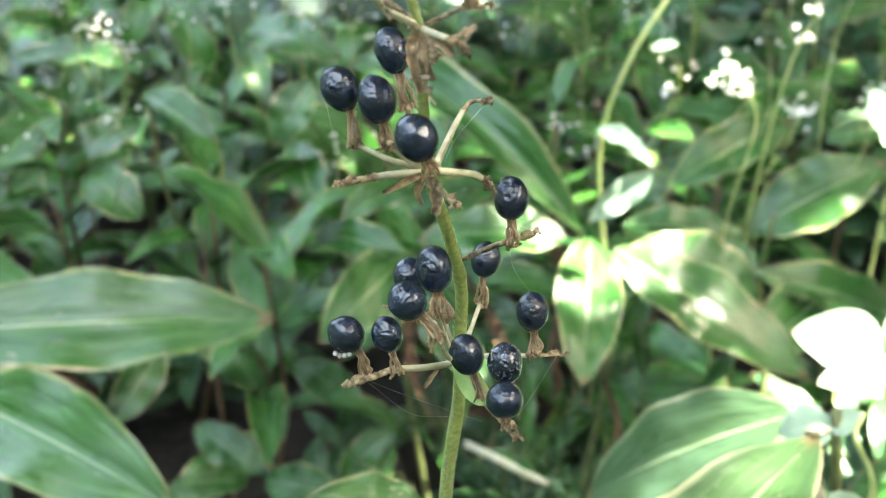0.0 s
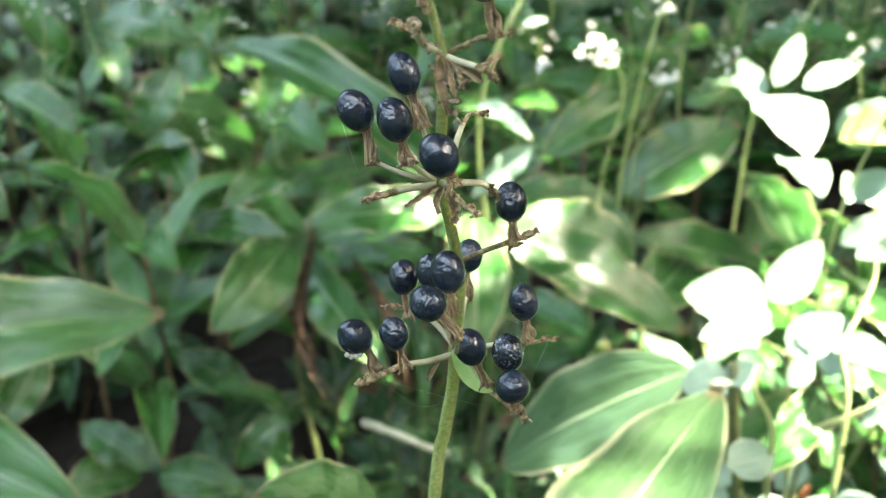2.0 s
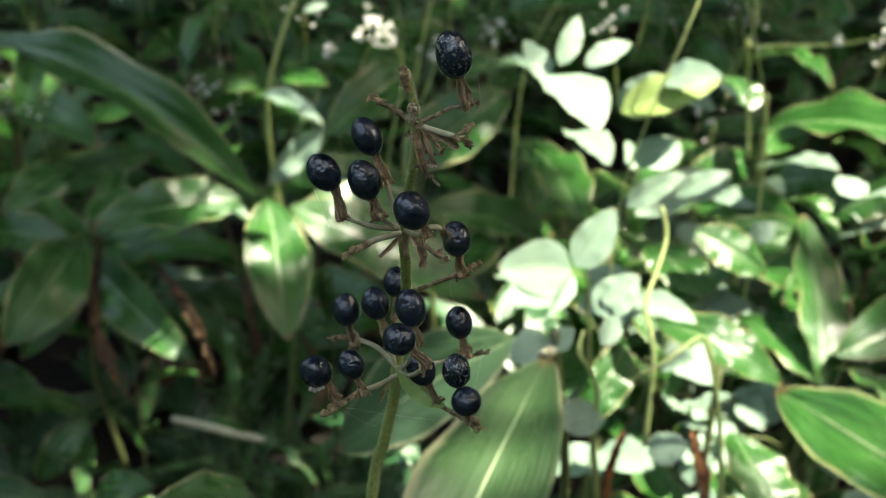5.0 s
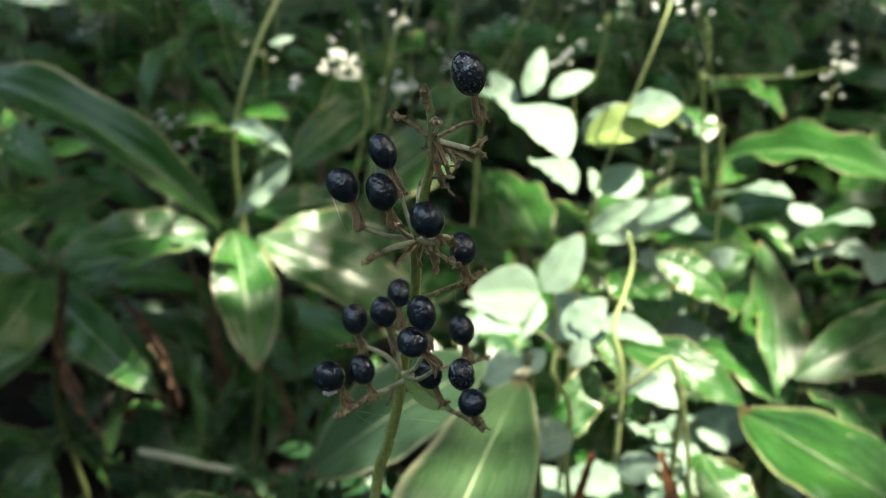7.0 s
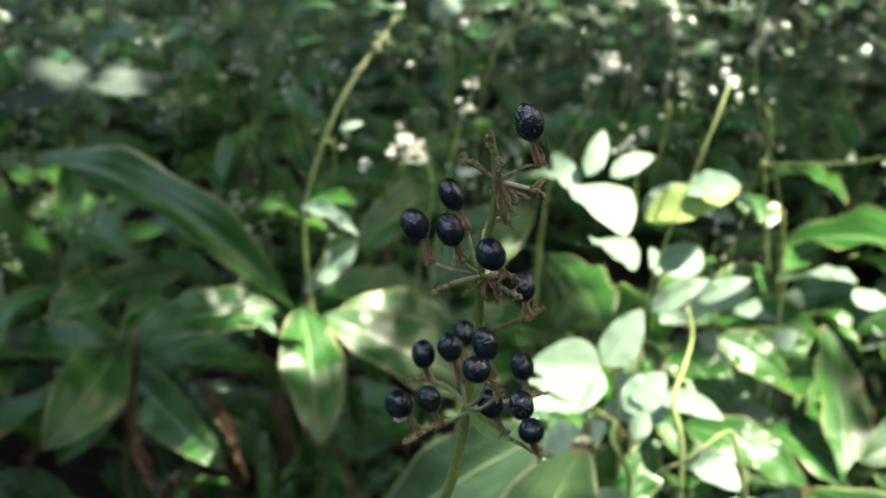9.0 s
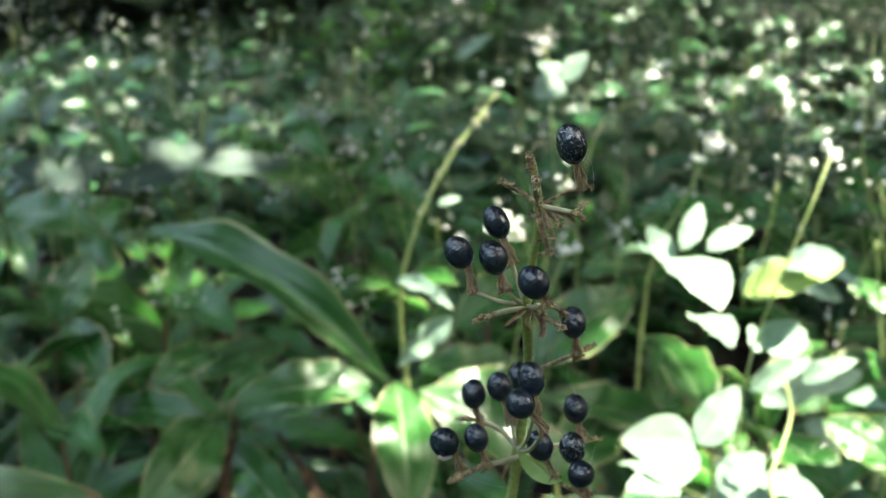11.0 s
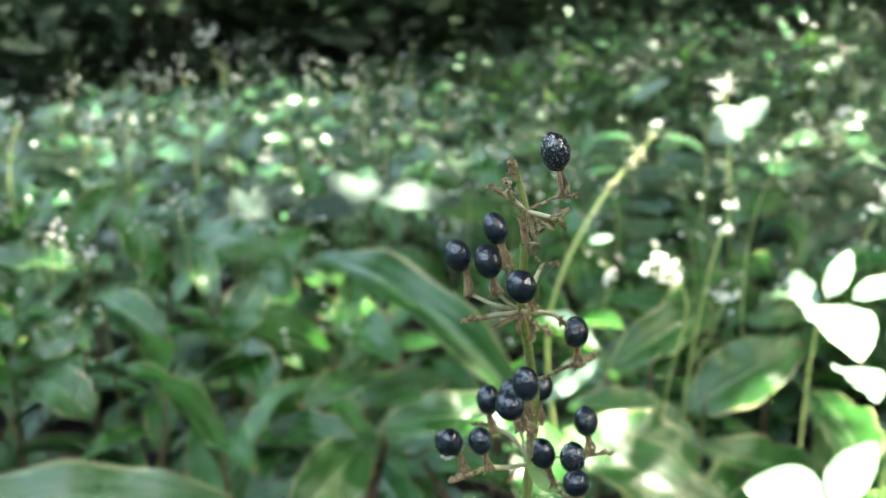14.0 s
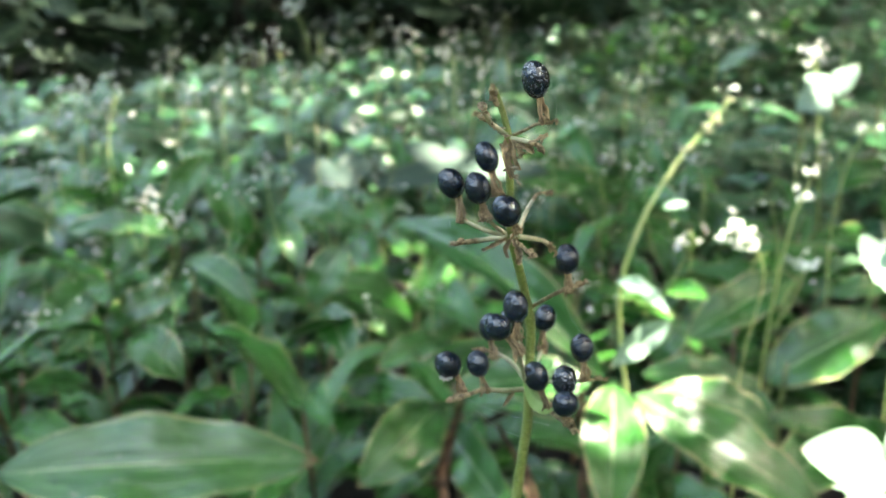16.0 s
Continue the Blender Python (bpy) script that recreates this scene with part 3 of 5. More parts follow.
# the top whorl and the bare stem tip
twig([(-0.0036, 0.1548, 0.9152), (-0.0060, 0.1560, 0.9172), (-0.0082, 0.1570, 0.9186), (-0.0101, 0.1577, 0.9196)], 0.0005, 0.0005, DRY, 5, 3, 0.6)
twig([(-0.0030, 0.1545, 0.9150), (-0.0012, 0.1510, 0.9151), (0.0008, 0.1478, 0.9151), (0.0032, 0.1472, 0.9141)], 0.0006, 0.0004, TWIG, 6, 4, 0.35)
twig([(0.0008, 0.1478, 0.9151), (0.0022, 0.1480, 0.9156), (0.0038, 0.1484, 0.9162)], 0.0003, 0.0003, DRY, 16, 2, 0.6)
twig([(-0.0030, 0.1540, 0.9148), (-0.0020, 0.1515, 0.9142), (-0.0011, 0.1488, 0.9120)], 0.0004, 0.0004, DRY, 7, 3, 0.6)
crumpled([(-0.0033, 0.1573, 0.9145), (-0.0038, 0.1523, 0.9119), (-0.0025, 0.1517, 0.9073)], 0.0009, 4, OLD_FLOWER)
papery([(-0.0034, 0.1550, 0.9152), (-0.0044, 0.1517, 0.9123), (-0.0029, 0.1509, 0.9067)], 0.0007, 21)
papery([(-0.0025, 0.1568, 0.9145), (-0.0026, 0.1518, 0.9119), (-0.0015, 0.1511, 0.9085)], 0.0006, 22)
papery([(-0.0029, 0.1538, 0.9150), (-0.0016, 0.1525, 0.9137), (0.0003, 0.1520, 0.9130)], 0.0007, 23)
papery([(-0.0034, 0.1536, 0.9150), (-0.0028, 0.1510, 0.9125), (-0.0024, 0.1496, 0.9100)], 0.0005, 5)
papery([(-0.0020, 0.1520, 0.9150), (0.0002, 0.1492, 0.9140), (0.0016, 0.1480, 0.9128)], 0.0007, 14)
crumpled([(-0.0034, 0.1550, 0.9152), (-0.0056, 0.1500, 0.9176), (-0.0078, 0.1449, 0.9199), (-0.0095, 0.1397, 0.9240)], 0.0006, 6, OLD_FLOWER)
knob([(-0.0034, 0.1550, 0.9152), (-0.0056, 0.1500, 0.9176), (-0.0078, 0.1449, 0.9199), (-0.0095, 0.1397, 0.9240)], 0.0011)
shell([(-0.0068, 0.1514, 0.9263), (-0.0070, 0.1513, 0.9254), (-0.0076, 0.1512, 0.9236)], 0.0009)
twig([(-0.0060, 0.1520, 0.9225), (-0.0070, 0.1512, 0.9248), (-0.0073, 0.1508, 0.9262)], 0.0006, 0.0006, DRY, 8, 3, 0.5)
twig([(-0.0034, 0.1550, 0.9152), (-0.0005, 0.1545, 0.9165), (0.0022, 0.1536, 0.9180), (0.0036, 0.1525, 0.9184), (0.0059, 0.1522, 0.9186)], 0.0004, 0.0003, DRY, 9, 2, 0.3)
# the lower whorls
twig([(0.0026, 0.1830, 0.8450), (-0.0032, 0.1785, 0.8465), (-0.0086, 0.1752, 0.8480), (-0.0130, 0.1735, 0.8474), (-0.0172, 0.1722, 0.8464)], 0.00065, 0.0006, TWIG, 10, 5, 0.5)
twig([(0.0030, 0.1832, 0.8458), (0.0101, 0.1800, 0.8483), (0.0163, 0.1785, 0.8490), (0.0215, 0.1785, 0.8495)], 0.0005, 0.0004, TWIG, 11, 3, 0.4)
twig([(0.0030, 0.1832, 0.8462), (-0.0010, 0.1860, 0.8510), (-0.0055, 0.1885, 0.8530), (-0.0100, 0.1890, 0.8540)], 0.0006, 0.0005, TWIG, 12, 4, 0.4)
twig([(0.0034, 0.1770, 0.8692), (0.0075, 0.1720, 0.8735), (0.0110, 0.1690, 0.8762), (0.0150, 0.1690, 0.8775)], 0.0005, 0.0005, DRY, 13, 4, 0.4)
twig([(0.0030, 0.1820, 0.8430), (0.0062, 0.1730, 0.8440), (0.0095, 0.1650, 0.8445), (0.0125, 0.1600, 0.8435)], 0.0005, 0.0005, DRY, 14, 3, 0.4)
papery([(-0.0010, 0.1800, 0.8455), (-0.0025, 0.1785, 0.8440), (-0.0036, 0.1778, 0.8425)], 0.0005, 7)

# the small green bract at the lowest whorl
bm = bmesh.new()
leaf_bm(bm, aim((0.0018, 0.1812, 0.8487), (0.0078, 0.1672, 0.8456), (0.15, -0.9, 0.35), 0.0048, 0.3), 0.3, -0.8, -0.55, 0.02, 3, 8, 14, 0.6)
child("bract", mesh_of("bract", bm, BRACT), plant, Matrix.Identity(4), "pale green cupped bract")

# insect eggs under a berry
eggs = holder("insect_eggs", (-0.0182, 0.1740, 0.8510), "tiny pale insect eggs stuck to a berry", "insect eggs")
for dx, dz in ((-0.0013, 0.0001), (-0.0005, -0.0004), (0.0004, -0.0003), (0.0012, 0.0)):
    bm = bmesh.new()
    bmesh.ops.create_uvsphere(bm, u_segments=16, v_segments=12, radius=0.0005)
    child("egg", mesh_of("egg", bm, EGG), eggs, Matrix.Translation((-0.0181 + dx, 0.1747, 0.8515 + dz)))

# spider threads
web = holder("spider_web", (0.0, 0.17, 0.85), "few loose spider threads between the stalks", "spider web")
for pts in ([(-0.0139, 0.1744, 0.8460), (-0.006, 0.176, 0.838), (0.001, 0.19, 0.8285)], [(-0.0139, 0.1744, 0.8462), (-0.005, 0.174, 0.8425), (0.007, 0.168, 0.8415)],
            [(0.0212, 0.1785, 0.8494), (0.016, 0.171, 0.845), (0.011, 0.163, 0.8425)], [(0.0117, 0.1716, 0.879), (0.012, 0.176, 0.869), (0.0164, 0.181, 0.860)],
            [(-0.0185, 0.1690, 0.9), (-0.0175, 0.1675, 0.896), (-0.0165, 0.166, 0.8925)], [(0.0065, 0.178, 0.8965), (0.002, 0.172, 0.893), (0.0, 0.166, 0.8905)],
            [(0.0062, 0.1521, 0.9245), (0.0065, 0.151, 0.922), (0.0062, 0.15, 0.9195)]):
    child("thread", mesh_of("thread", tube(bmesh.new(), pts, 0.000016, 0.000016, 4), SILK), web, Matrix.Identity(4))


# ---- plants round about ----

plant_a = leafy("broad_leaved_plant", (0.17, 1.04, 0.0), 0.50, "tall broad-leaved plant with glossy cream-edged green leaves")
put_leaf(plant_a, (0.144, 0.991, 0.521), (0.122, 0.838, 0.446), 0.065, (.12, -.56, .82), 0)
put_leaf(plant_a, (0.166, 0.987, 0.511), (0.345, 0.900, 0.415), 0.080, (.12, -.56, .82), 0)
put_leaf(plant_a, (0.142, 1.043, 0.503), (-0.114, 1.297, 0.613), 0.062, (.2, -.75, .6), 3)
put_leaf(plant_a, (0.125, 1.028, 0.506), (-0.025, 1.016, 0.506), 0.062, (0, -.5, .85), 1)
put_leaf(plant_a, (0.141, 0.971, 0.638), (0.185, 0.917, 0.620), 0.020, (.2, -.8, .5), 0, CURLED)
put_leaf(plant_a, (0.188, 0.935, 0.609), (0.131, 0.925, 0.565), 0.026, (.3, -.8, .5), 1, CURLED)
put_leaf(plant_a, (0.307, 0.995, 0.480), (0.485, 1.019, 0.410), 0.052, (0, -.6, .8), 1)
put_leaf(plant_a, (0.281, 1.053, 0.488), (0.315, 1.008, 0.461), 0.049, (0, -.7, .7), 0)
put_leaf(plant_a, (0.194, 1.106, 0.485), (0.334, 1.099, 0.468), 0.055, (0, -.4, .9), 1)

plant_b = leafy("broad_leaved_plant", (-0.03, 1.13, 0.0), 0.46, "broad-leaved plant with a browning leaf tip")
put_leaf(plant_b, (-0.040, 1.075, 0.462), (-0.124, 0.967, 0.417), 0.069, (.3, -.7, .6), 2)
put_leaf(plant_b, (-0.026, 1.123, 0.522), (-0.106, 1.054, 0.513), 0.043, (0, -.5, .85), 2)
put_leaf(plant_b, (-0.016, 1.122, 0.435), (0.109, 1.031, 0.487), 0.054, (0, -.5, .85), 1)
put_leaf(plant_b, (-0.023, 1.148, 0.438), (-0.114, 1.056, 0.346), 0.057, (.2, -.8, .5), 2)
put_leaf(plant_b, (-0.029, 1.148, 0.411), (0.056, 0.975, 0.351), 0.055, (-.3, -.8, .5), 2)
put_leaf(plant_b, (-0.040, 1.155, 0.417), (-0.158, 1.246, 0.412), 0.052, (0, -.6, .8), 2)

plant_c = leafy("broad_leaved_plant", (-0.41, 0.79, 0.0), 0.50, "plant with a wide dark green leaf with cream edge")
put_leaf(plant_c, (-0.434, 0.825, 0.506), (-0.145, 0.850, 0.505), 0.094, (0, -.62, .78), 0)
put_leaf(plant_c, (-0.384, 0.741, 0.500), (-0.180, 0.613, 0.483), 0.082, (.25, -.7, .7), 1)

plant_d = leafy("broad_leaved_plant", (0.20, 0.47, 0.0), 0.66, "plant with large folded yellow-edged leaves half in sun")
put_leaf(plant_d, (0.187, 0.500, 0.632), (0.088, 0.556, 0.535), 0.062, (-.45, -.45, .75), 1, DULL)
put_leaf(plant_d, (0.030, 0.268, 0.650), (0.171, 0.427, 0.667), 0.06, (-.12, -.25, .95), 0, DULL)
put_oval(plant_d, (0.190, 0.462, 0.652), (0.166, 0.464, 0.643), 0.024, (0, -.6, .8), 0)
bm = bmesh.new()
r = random.Random(3)
for k in range(5):
    lump(bm, Vector((0.172, 0.428, 0.668)) + jit(r, 0.004), r.uniform(0.002, 0.0035), r)
child("dry_tip", mesh_of("dry_tip", bm, TWIG), plant_d, Matrix.Identity(4), "shrivelled pinkish leaf tip")
put_oval(plant_d, (0.188, 0.458, 0.650), (0.203, 0.458, 0.660), 0.014, (0, -.6, .8), 0)

plant_e = leafy("broad_leaved_plant", (0.0, 0.36, 0.0), 0.60, "plant with one low yellow-edged leaf near the stem")
put_leaf(plant_e, (-0.002, 0.326, 0.688), (-0.051, 0.319, 0.709), 0.036, (0, -.45, .9), 1)

plant_f = leafy("broad_leaved_plant", (0.80, 1.07, 0.0), 0.53, "sunlit broad-leaved plant with translucent arching leaves")
put_leaf(plant_f, (0.799, 1.076, 0.478), (0.893, 0.814, 0.520), 0.093, (0, -.6, .8), 2)
put_leaf(plant_f, (0.776, 1.021, 0.420), (0.826, 0.935, 0.463), 0.062, (0, -.7, .7), 3)
put_leaf(plant_f, (0.701, 1.027, 0.414), (0.764, 1.001, 0.420), 0.032, (0, -.6, .8), 1)
put_leaf(plant_f, (0.795, 1.091, 0.503), (0.801, 1.162, 0.527), 0.060, (0, -.7, .7), 1)
put_leaf(plant_f, (0.808, 1.115, 0.560), (0.793, 0.949, 0.578), 0.044, (0, -.6, .8), 2)
put_leaf(plant_f, (0.837, 0.961, 0.405), (0.962, 0.933, 0.460), 0.064, (0, -.6, .8), 1)
put_leaf(plant_f, (0.786, 1.068, 0.449), (0.621, 1.006, 0.421), 0.057, (0, -.6, .8), 2)

plant_g = leafy("broad_leaved_plant", (0.55, 0.64, 0.0), 0.44, "plant with an upright pale-ribbed leaf")
put_leaf(plant_g, (0.550, 0.618, 0.430), (0.649, 0.797, 0.511), 0.059, (-.2, -.95, .2), 0)
put_leaf(plant_g, (0.563, 0.628, 0.460), (0.758, 0.665, 0.467), 0.059, (0, -.6, .8), 1)
put_leaf(plant_g, (0.559, 0.625, 0.451), (0.553, 0.505, 0.448), 0.053, (.2, -.7, .7), 2)
put_leaf(plant_g, (0.550, 0.622, 0.437), (0.544, 0.748, 0.441), 0.048, (0, -.7, .7), 1)

plant_h = leafy("broad_leaved_plant", (0.42, 0.60, 0.0), 0.50, "plant with long bright leaves in the sun patch")
put_leaf(plant_h, (0.448, 0.374, 0.524), (0.418, 0.531, 0.521), 0.066, (-.3, -.6, .75), 0)
put_leaf(plant_h, (0.374, 0.630, 0.533), (0.447, 0.556, 0.501), 0.043, (0, -.6, .8), 2)
put_leaf(plant_h, (0.438, 0.685, 0.578), (0.488, 0.646, 0.546), 0.041, (0, -.7, .7), 1)
put_leaf(plant_h, (0.426, 0.733, 0.544), (0.440, 0.657, 0.526), 0.050, (0, -.7, .7), 1)
put_leaf(plant_h, (0.361, 0.505, 0.515), (0.357, 0.428, 0.480), 0.051, (.2, -.7, .7), 1)
put_leaf(plant_h, (0.279, 0.523, 0.595), (0.226, 0.492, 0.560), 0.030, (0, -.8, .6), 2)

plant_k = leafy("broad_leaved_plant", (0.38, 1.16, 0.0), 0.48, "shaded broad-leaved plant with long arching leaves")
put_leaf(plant_k, (0.376, 1.242, 0.420), (0.540, 1.276, 0.496), 0.090, (0, -.6, .8), 1)
put_leaf(plant_k, (0.269, 1.218, 0.489), (0.424, 1.297, 0.543), 0.064, (0, -.6, .8), 1)
put_leaf(plant_k, (0.223, 1.207, 0.464), (0.266, 1.228, 0.513), 0.040, (.2, -.7, .7), 2)
put_leaf(plant_k, (0.483, 1.334, 0.505), (0.583, 1.337, 0.512), 0.043, (0, -.5, .9), 2)
put_leaf(plant_k, (0.407, 1.050, 0.437), (0.291, 0.917, 0.430), 0.075, (.2, -.7, .7), 1)
put_leaf(plant_k, (0.464, 0.924, 0.476), (0.483, 1.108, 0.498), 0.072, (0, -.7, .7), 1)
put_leaf(plant_k, (0.314, 0.978, 0.450), (0.186, 1.004, 0.507), 0.090, (.2, -.6, .75), 1)

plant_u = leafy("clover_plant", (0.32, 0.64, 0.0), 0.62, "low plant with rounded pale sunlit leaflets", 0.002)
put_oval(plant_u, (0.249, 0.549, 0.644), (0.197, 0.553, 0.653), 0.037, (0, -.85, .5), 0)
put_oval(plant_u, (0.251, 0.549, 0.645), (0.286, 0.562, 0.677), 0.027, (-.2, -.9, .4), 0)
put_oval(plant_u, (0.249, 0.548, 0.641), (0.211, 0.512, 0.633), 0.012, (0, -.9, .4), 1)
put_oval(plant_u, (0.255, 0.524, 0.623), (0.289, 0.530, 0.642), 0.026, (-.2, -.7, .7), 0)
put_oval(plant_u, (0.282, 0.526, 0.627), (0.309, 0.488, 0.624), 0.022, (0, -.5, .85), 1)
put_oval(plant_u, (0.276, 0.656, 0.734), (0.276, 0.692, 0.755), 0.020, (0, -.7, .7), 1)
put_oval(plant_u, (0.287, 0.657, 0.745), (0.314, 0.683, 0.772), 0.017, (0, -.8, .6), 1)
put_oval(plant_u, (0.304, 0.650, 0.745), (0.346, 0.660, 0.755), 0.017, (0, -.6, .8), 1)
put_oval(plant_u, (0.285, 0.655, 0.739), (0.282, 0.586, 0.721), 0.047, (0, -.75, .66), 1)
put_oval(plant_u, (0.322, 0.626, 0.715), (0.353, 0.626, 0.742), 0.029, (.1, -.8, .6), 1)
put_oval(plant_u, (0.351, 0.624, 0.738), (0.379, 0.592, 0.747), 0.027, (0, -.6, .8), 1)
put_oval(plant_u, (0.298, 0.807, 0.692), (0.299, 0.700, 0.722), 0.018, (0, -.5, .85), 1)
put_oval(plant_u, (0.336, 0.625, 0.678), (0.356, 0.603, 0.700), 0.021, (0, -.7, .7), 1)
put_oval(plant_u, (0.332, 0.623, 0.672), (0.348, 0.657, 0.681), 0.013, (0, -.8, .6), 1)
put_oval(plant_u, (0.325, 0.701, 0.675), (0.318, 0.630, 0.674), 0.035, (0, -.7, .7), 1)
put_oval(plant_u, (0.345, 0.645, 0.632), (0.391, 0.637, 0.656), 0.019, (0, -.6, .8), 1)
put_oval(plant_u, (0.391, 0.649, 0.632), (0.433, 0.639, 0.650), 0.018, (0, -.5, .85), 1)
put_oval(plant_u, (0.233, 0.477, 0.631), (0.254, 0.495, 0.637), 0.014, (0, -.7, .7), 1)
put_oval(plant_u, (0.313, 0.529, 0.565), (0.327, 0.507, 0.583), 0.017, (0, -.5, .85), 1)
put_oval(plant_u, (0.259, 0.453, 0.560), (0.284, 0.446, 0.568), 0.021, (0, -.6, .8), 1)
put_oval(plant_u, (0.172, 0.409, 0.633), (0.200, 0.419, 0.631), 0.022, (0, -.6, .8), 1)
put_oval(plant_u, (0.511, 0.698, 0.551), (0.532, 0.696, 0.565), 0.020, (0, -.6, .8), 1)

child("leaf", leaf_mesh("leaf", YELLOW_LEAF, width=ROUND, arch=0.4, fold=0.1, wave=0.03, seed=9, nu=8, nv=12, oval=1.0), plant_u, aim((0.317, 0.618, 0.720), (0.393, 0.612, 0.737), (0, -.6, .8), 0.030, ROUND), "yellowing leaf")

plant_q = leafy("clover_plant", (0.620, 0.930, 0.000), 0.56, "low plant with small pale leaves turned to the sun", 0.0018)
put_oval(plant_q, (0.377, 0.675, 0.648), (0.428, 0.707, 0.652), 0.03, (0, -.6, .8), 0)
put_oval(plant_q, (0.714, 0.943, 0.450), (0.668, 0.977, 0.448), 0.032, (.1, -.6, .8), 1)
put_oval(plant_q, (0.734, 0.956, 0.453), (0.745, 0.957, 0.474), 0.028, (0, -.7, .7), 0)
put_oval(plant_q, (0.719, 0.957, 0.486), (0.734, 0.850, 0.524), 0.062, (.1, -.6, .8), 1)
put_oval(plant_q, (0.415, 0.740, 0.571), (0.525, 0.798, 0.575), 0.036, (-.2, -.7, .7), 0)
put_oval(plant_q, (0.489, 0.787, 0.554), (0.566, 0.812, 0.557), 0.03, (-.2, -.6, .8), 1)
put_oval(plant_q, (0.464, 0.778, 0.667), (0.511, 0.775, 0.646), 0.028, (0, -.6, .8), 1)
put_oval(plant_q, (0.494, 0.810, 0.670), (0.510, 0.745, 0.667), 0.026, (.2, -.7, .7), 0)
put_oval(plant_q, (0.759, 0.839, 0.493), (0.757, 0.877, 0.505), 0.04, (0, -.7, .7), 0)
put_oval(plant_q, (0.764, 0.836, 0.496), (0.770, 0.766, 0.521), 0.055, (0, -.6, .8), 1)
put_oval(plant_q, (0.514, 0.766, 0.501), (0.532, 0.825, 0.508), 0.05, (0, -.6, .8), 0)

plant_l = leafy("broad_leaved_plant", (-0.40, 1.50, 0.0), 0.50, "dense plant with many mid-green leaves in shade")
put_leaf(plant_l, (-0.426, 1.552, 0.503), (-0.321, 1.476, 0.453), 0.068, (0, -.7, .7), 1)
put_leaf(plant_l, (-0.181, 1.464, 0.550), (-0.230, 1.427, 0.468), 0.060, (.1, -.8, .6), 1)
put_leaf(plant_l, (-0.343, 1.886, 0.515), (-0.169, 1.768, 0.496), 0.090, (0, -.6, .8), 2)
put_leaf(plant_l, (-0.432, 1.537, 0.468), (-0.545, 1.461, 0.421), 0.064, (0, -.6, .8), 1)
put_leaf(plant_l, (-0.663, 1.670, 0.521), (-0.442, 1.663, 0.505), 0.052, (0, -.5, .85), 2)
put_leaf(plant_l, (-0.559, 1.542, 0.479), (-0.623, 1.405, 0.418), 0.071, (.2, -.6, .8), 2)
put_leaf(plant_l, (-0.409, 1.386, 0.376), (-0.502, 1.458, 0.414), 0.070, (0, -.6, .8), 3)
put_leaf(plant_l, (-0.318, 1.475, 0.330), (-0.315, 1.559, 0.395), 0.058, (0, -.8, .6), 0)
put_leaf(plant_l, (-0.171, 1.392, 0.390), (-0.216, 1.525, 0.442), 0.063, (0, -.8, .6), 1)
put_leaf(plant_l, (-0.316, 1.779, 0.521), (-0.280, 1.690, 0.443), 0.045, (.2, -.8, .5), 1)
put_leaf(plant_l, (-0.539, 1.383, 0.369), (-0.603, 1.285, 0.394), 0.067, (0, -.5, .85), 1)
put_leaf(plant_l, (-0.256, 1.465, 0.307), (-0.150, 1.475, 0.330), 0.065, (0, -.5, .85), 1)

plant_n = leafy("broad_leaved_plant", (-0.03, 1.96, 0.0), 0.58, "plant with a star of shiny leaves reflecting the sky")
for tip, w in (((-0.113, 1.895, 0.623), 0.055), ((-0.166, 1.813, 0.564), 0.05), ((0.157, 1.948, 0.56), 0.05), ((0.071, 1.95, 0.6), 0.045), ((-0.02, 1.931, 0.62), 0.04)):
    put_leaf(plant_n, (-0.02, 1.893, 0.581), tip, w, (.29, -.68, .67), 0, [FLAT])
plant_o = leafy("broad_leaved_plant", (-0.26, 2.04, 0.0), 0.56, "plant with wide shiny leaves reflecting the sky")
for tip, w in (((-0.327, 1.945, 0.581), 0.06), ((-0.296, 1.915, 0.537), 0.05), ((-0.177, 2.002, 0.573), 0.055), ((-0.203, 1.952, 0.535), 0.045)):
    put_leaf(plant_o, (-0.244, 1.961, 0.561), tip, w, (.29, -.68, .67), 0, [FLAT])

plant_p = leafy("clover_plant", (0.60, 1.74, 0.0), 0.70, "tall plant with pale sunlit pointed leaflets", 0.002)
put_oval(plant_p, (0.541, 1.585, 0.743), (0.487, 1.560, 0.722), 0.05, (0, -.7, .7), 0)
put_oval(plant_p, (0.541, 1.585, 0.743), (0.591, 1.604, 0.784), 0.036, (-.1, -.75, .6), 0)
put_oval(plant_p, (0.541, 1.587, 0.745), (0.520, 1.630, 0.768), 0.04, (0, -.6, .8), 1)
put_oval(plant_p, (0.406, 1.714, 0.768), (0.475, 1.73, 0.807), 0.022, (.2, -.6, .8), 0)

plant_m = leafy("broad_leaved_plant", (-0.22, 1.15, 0.0), 0.25, "small dark green plant near the forest floor")
put_leaf(plant_m, (-0.227, 1.121, 0.150), (-0.314, 1.189, 0.179), 0.053, (.2, -.7, .7), 1)
put_leaf(plant_m, (-0.227, 1.123, 0.153), (-0.199, 1.207, 0.218), 0.042, (-.2, -.9, .4), 0)
put_leaf(plant_m, (-0.237, 1.119, 0.143), (-0.328, 1.072, 0.161), 0.041, (0, -.6, .8), 2)
put_leaf(plant_m, (-0.216, 1.119, 0.143), (-0.109, 1.066, 0.149), 0.054, (0, -.6, .8), 2)
put_leaf(plant_m, (-0.303, 1.054, 0.367), (-0.349, 0.974, 0.311), 0.045, (.2, -.9, .3), 1)
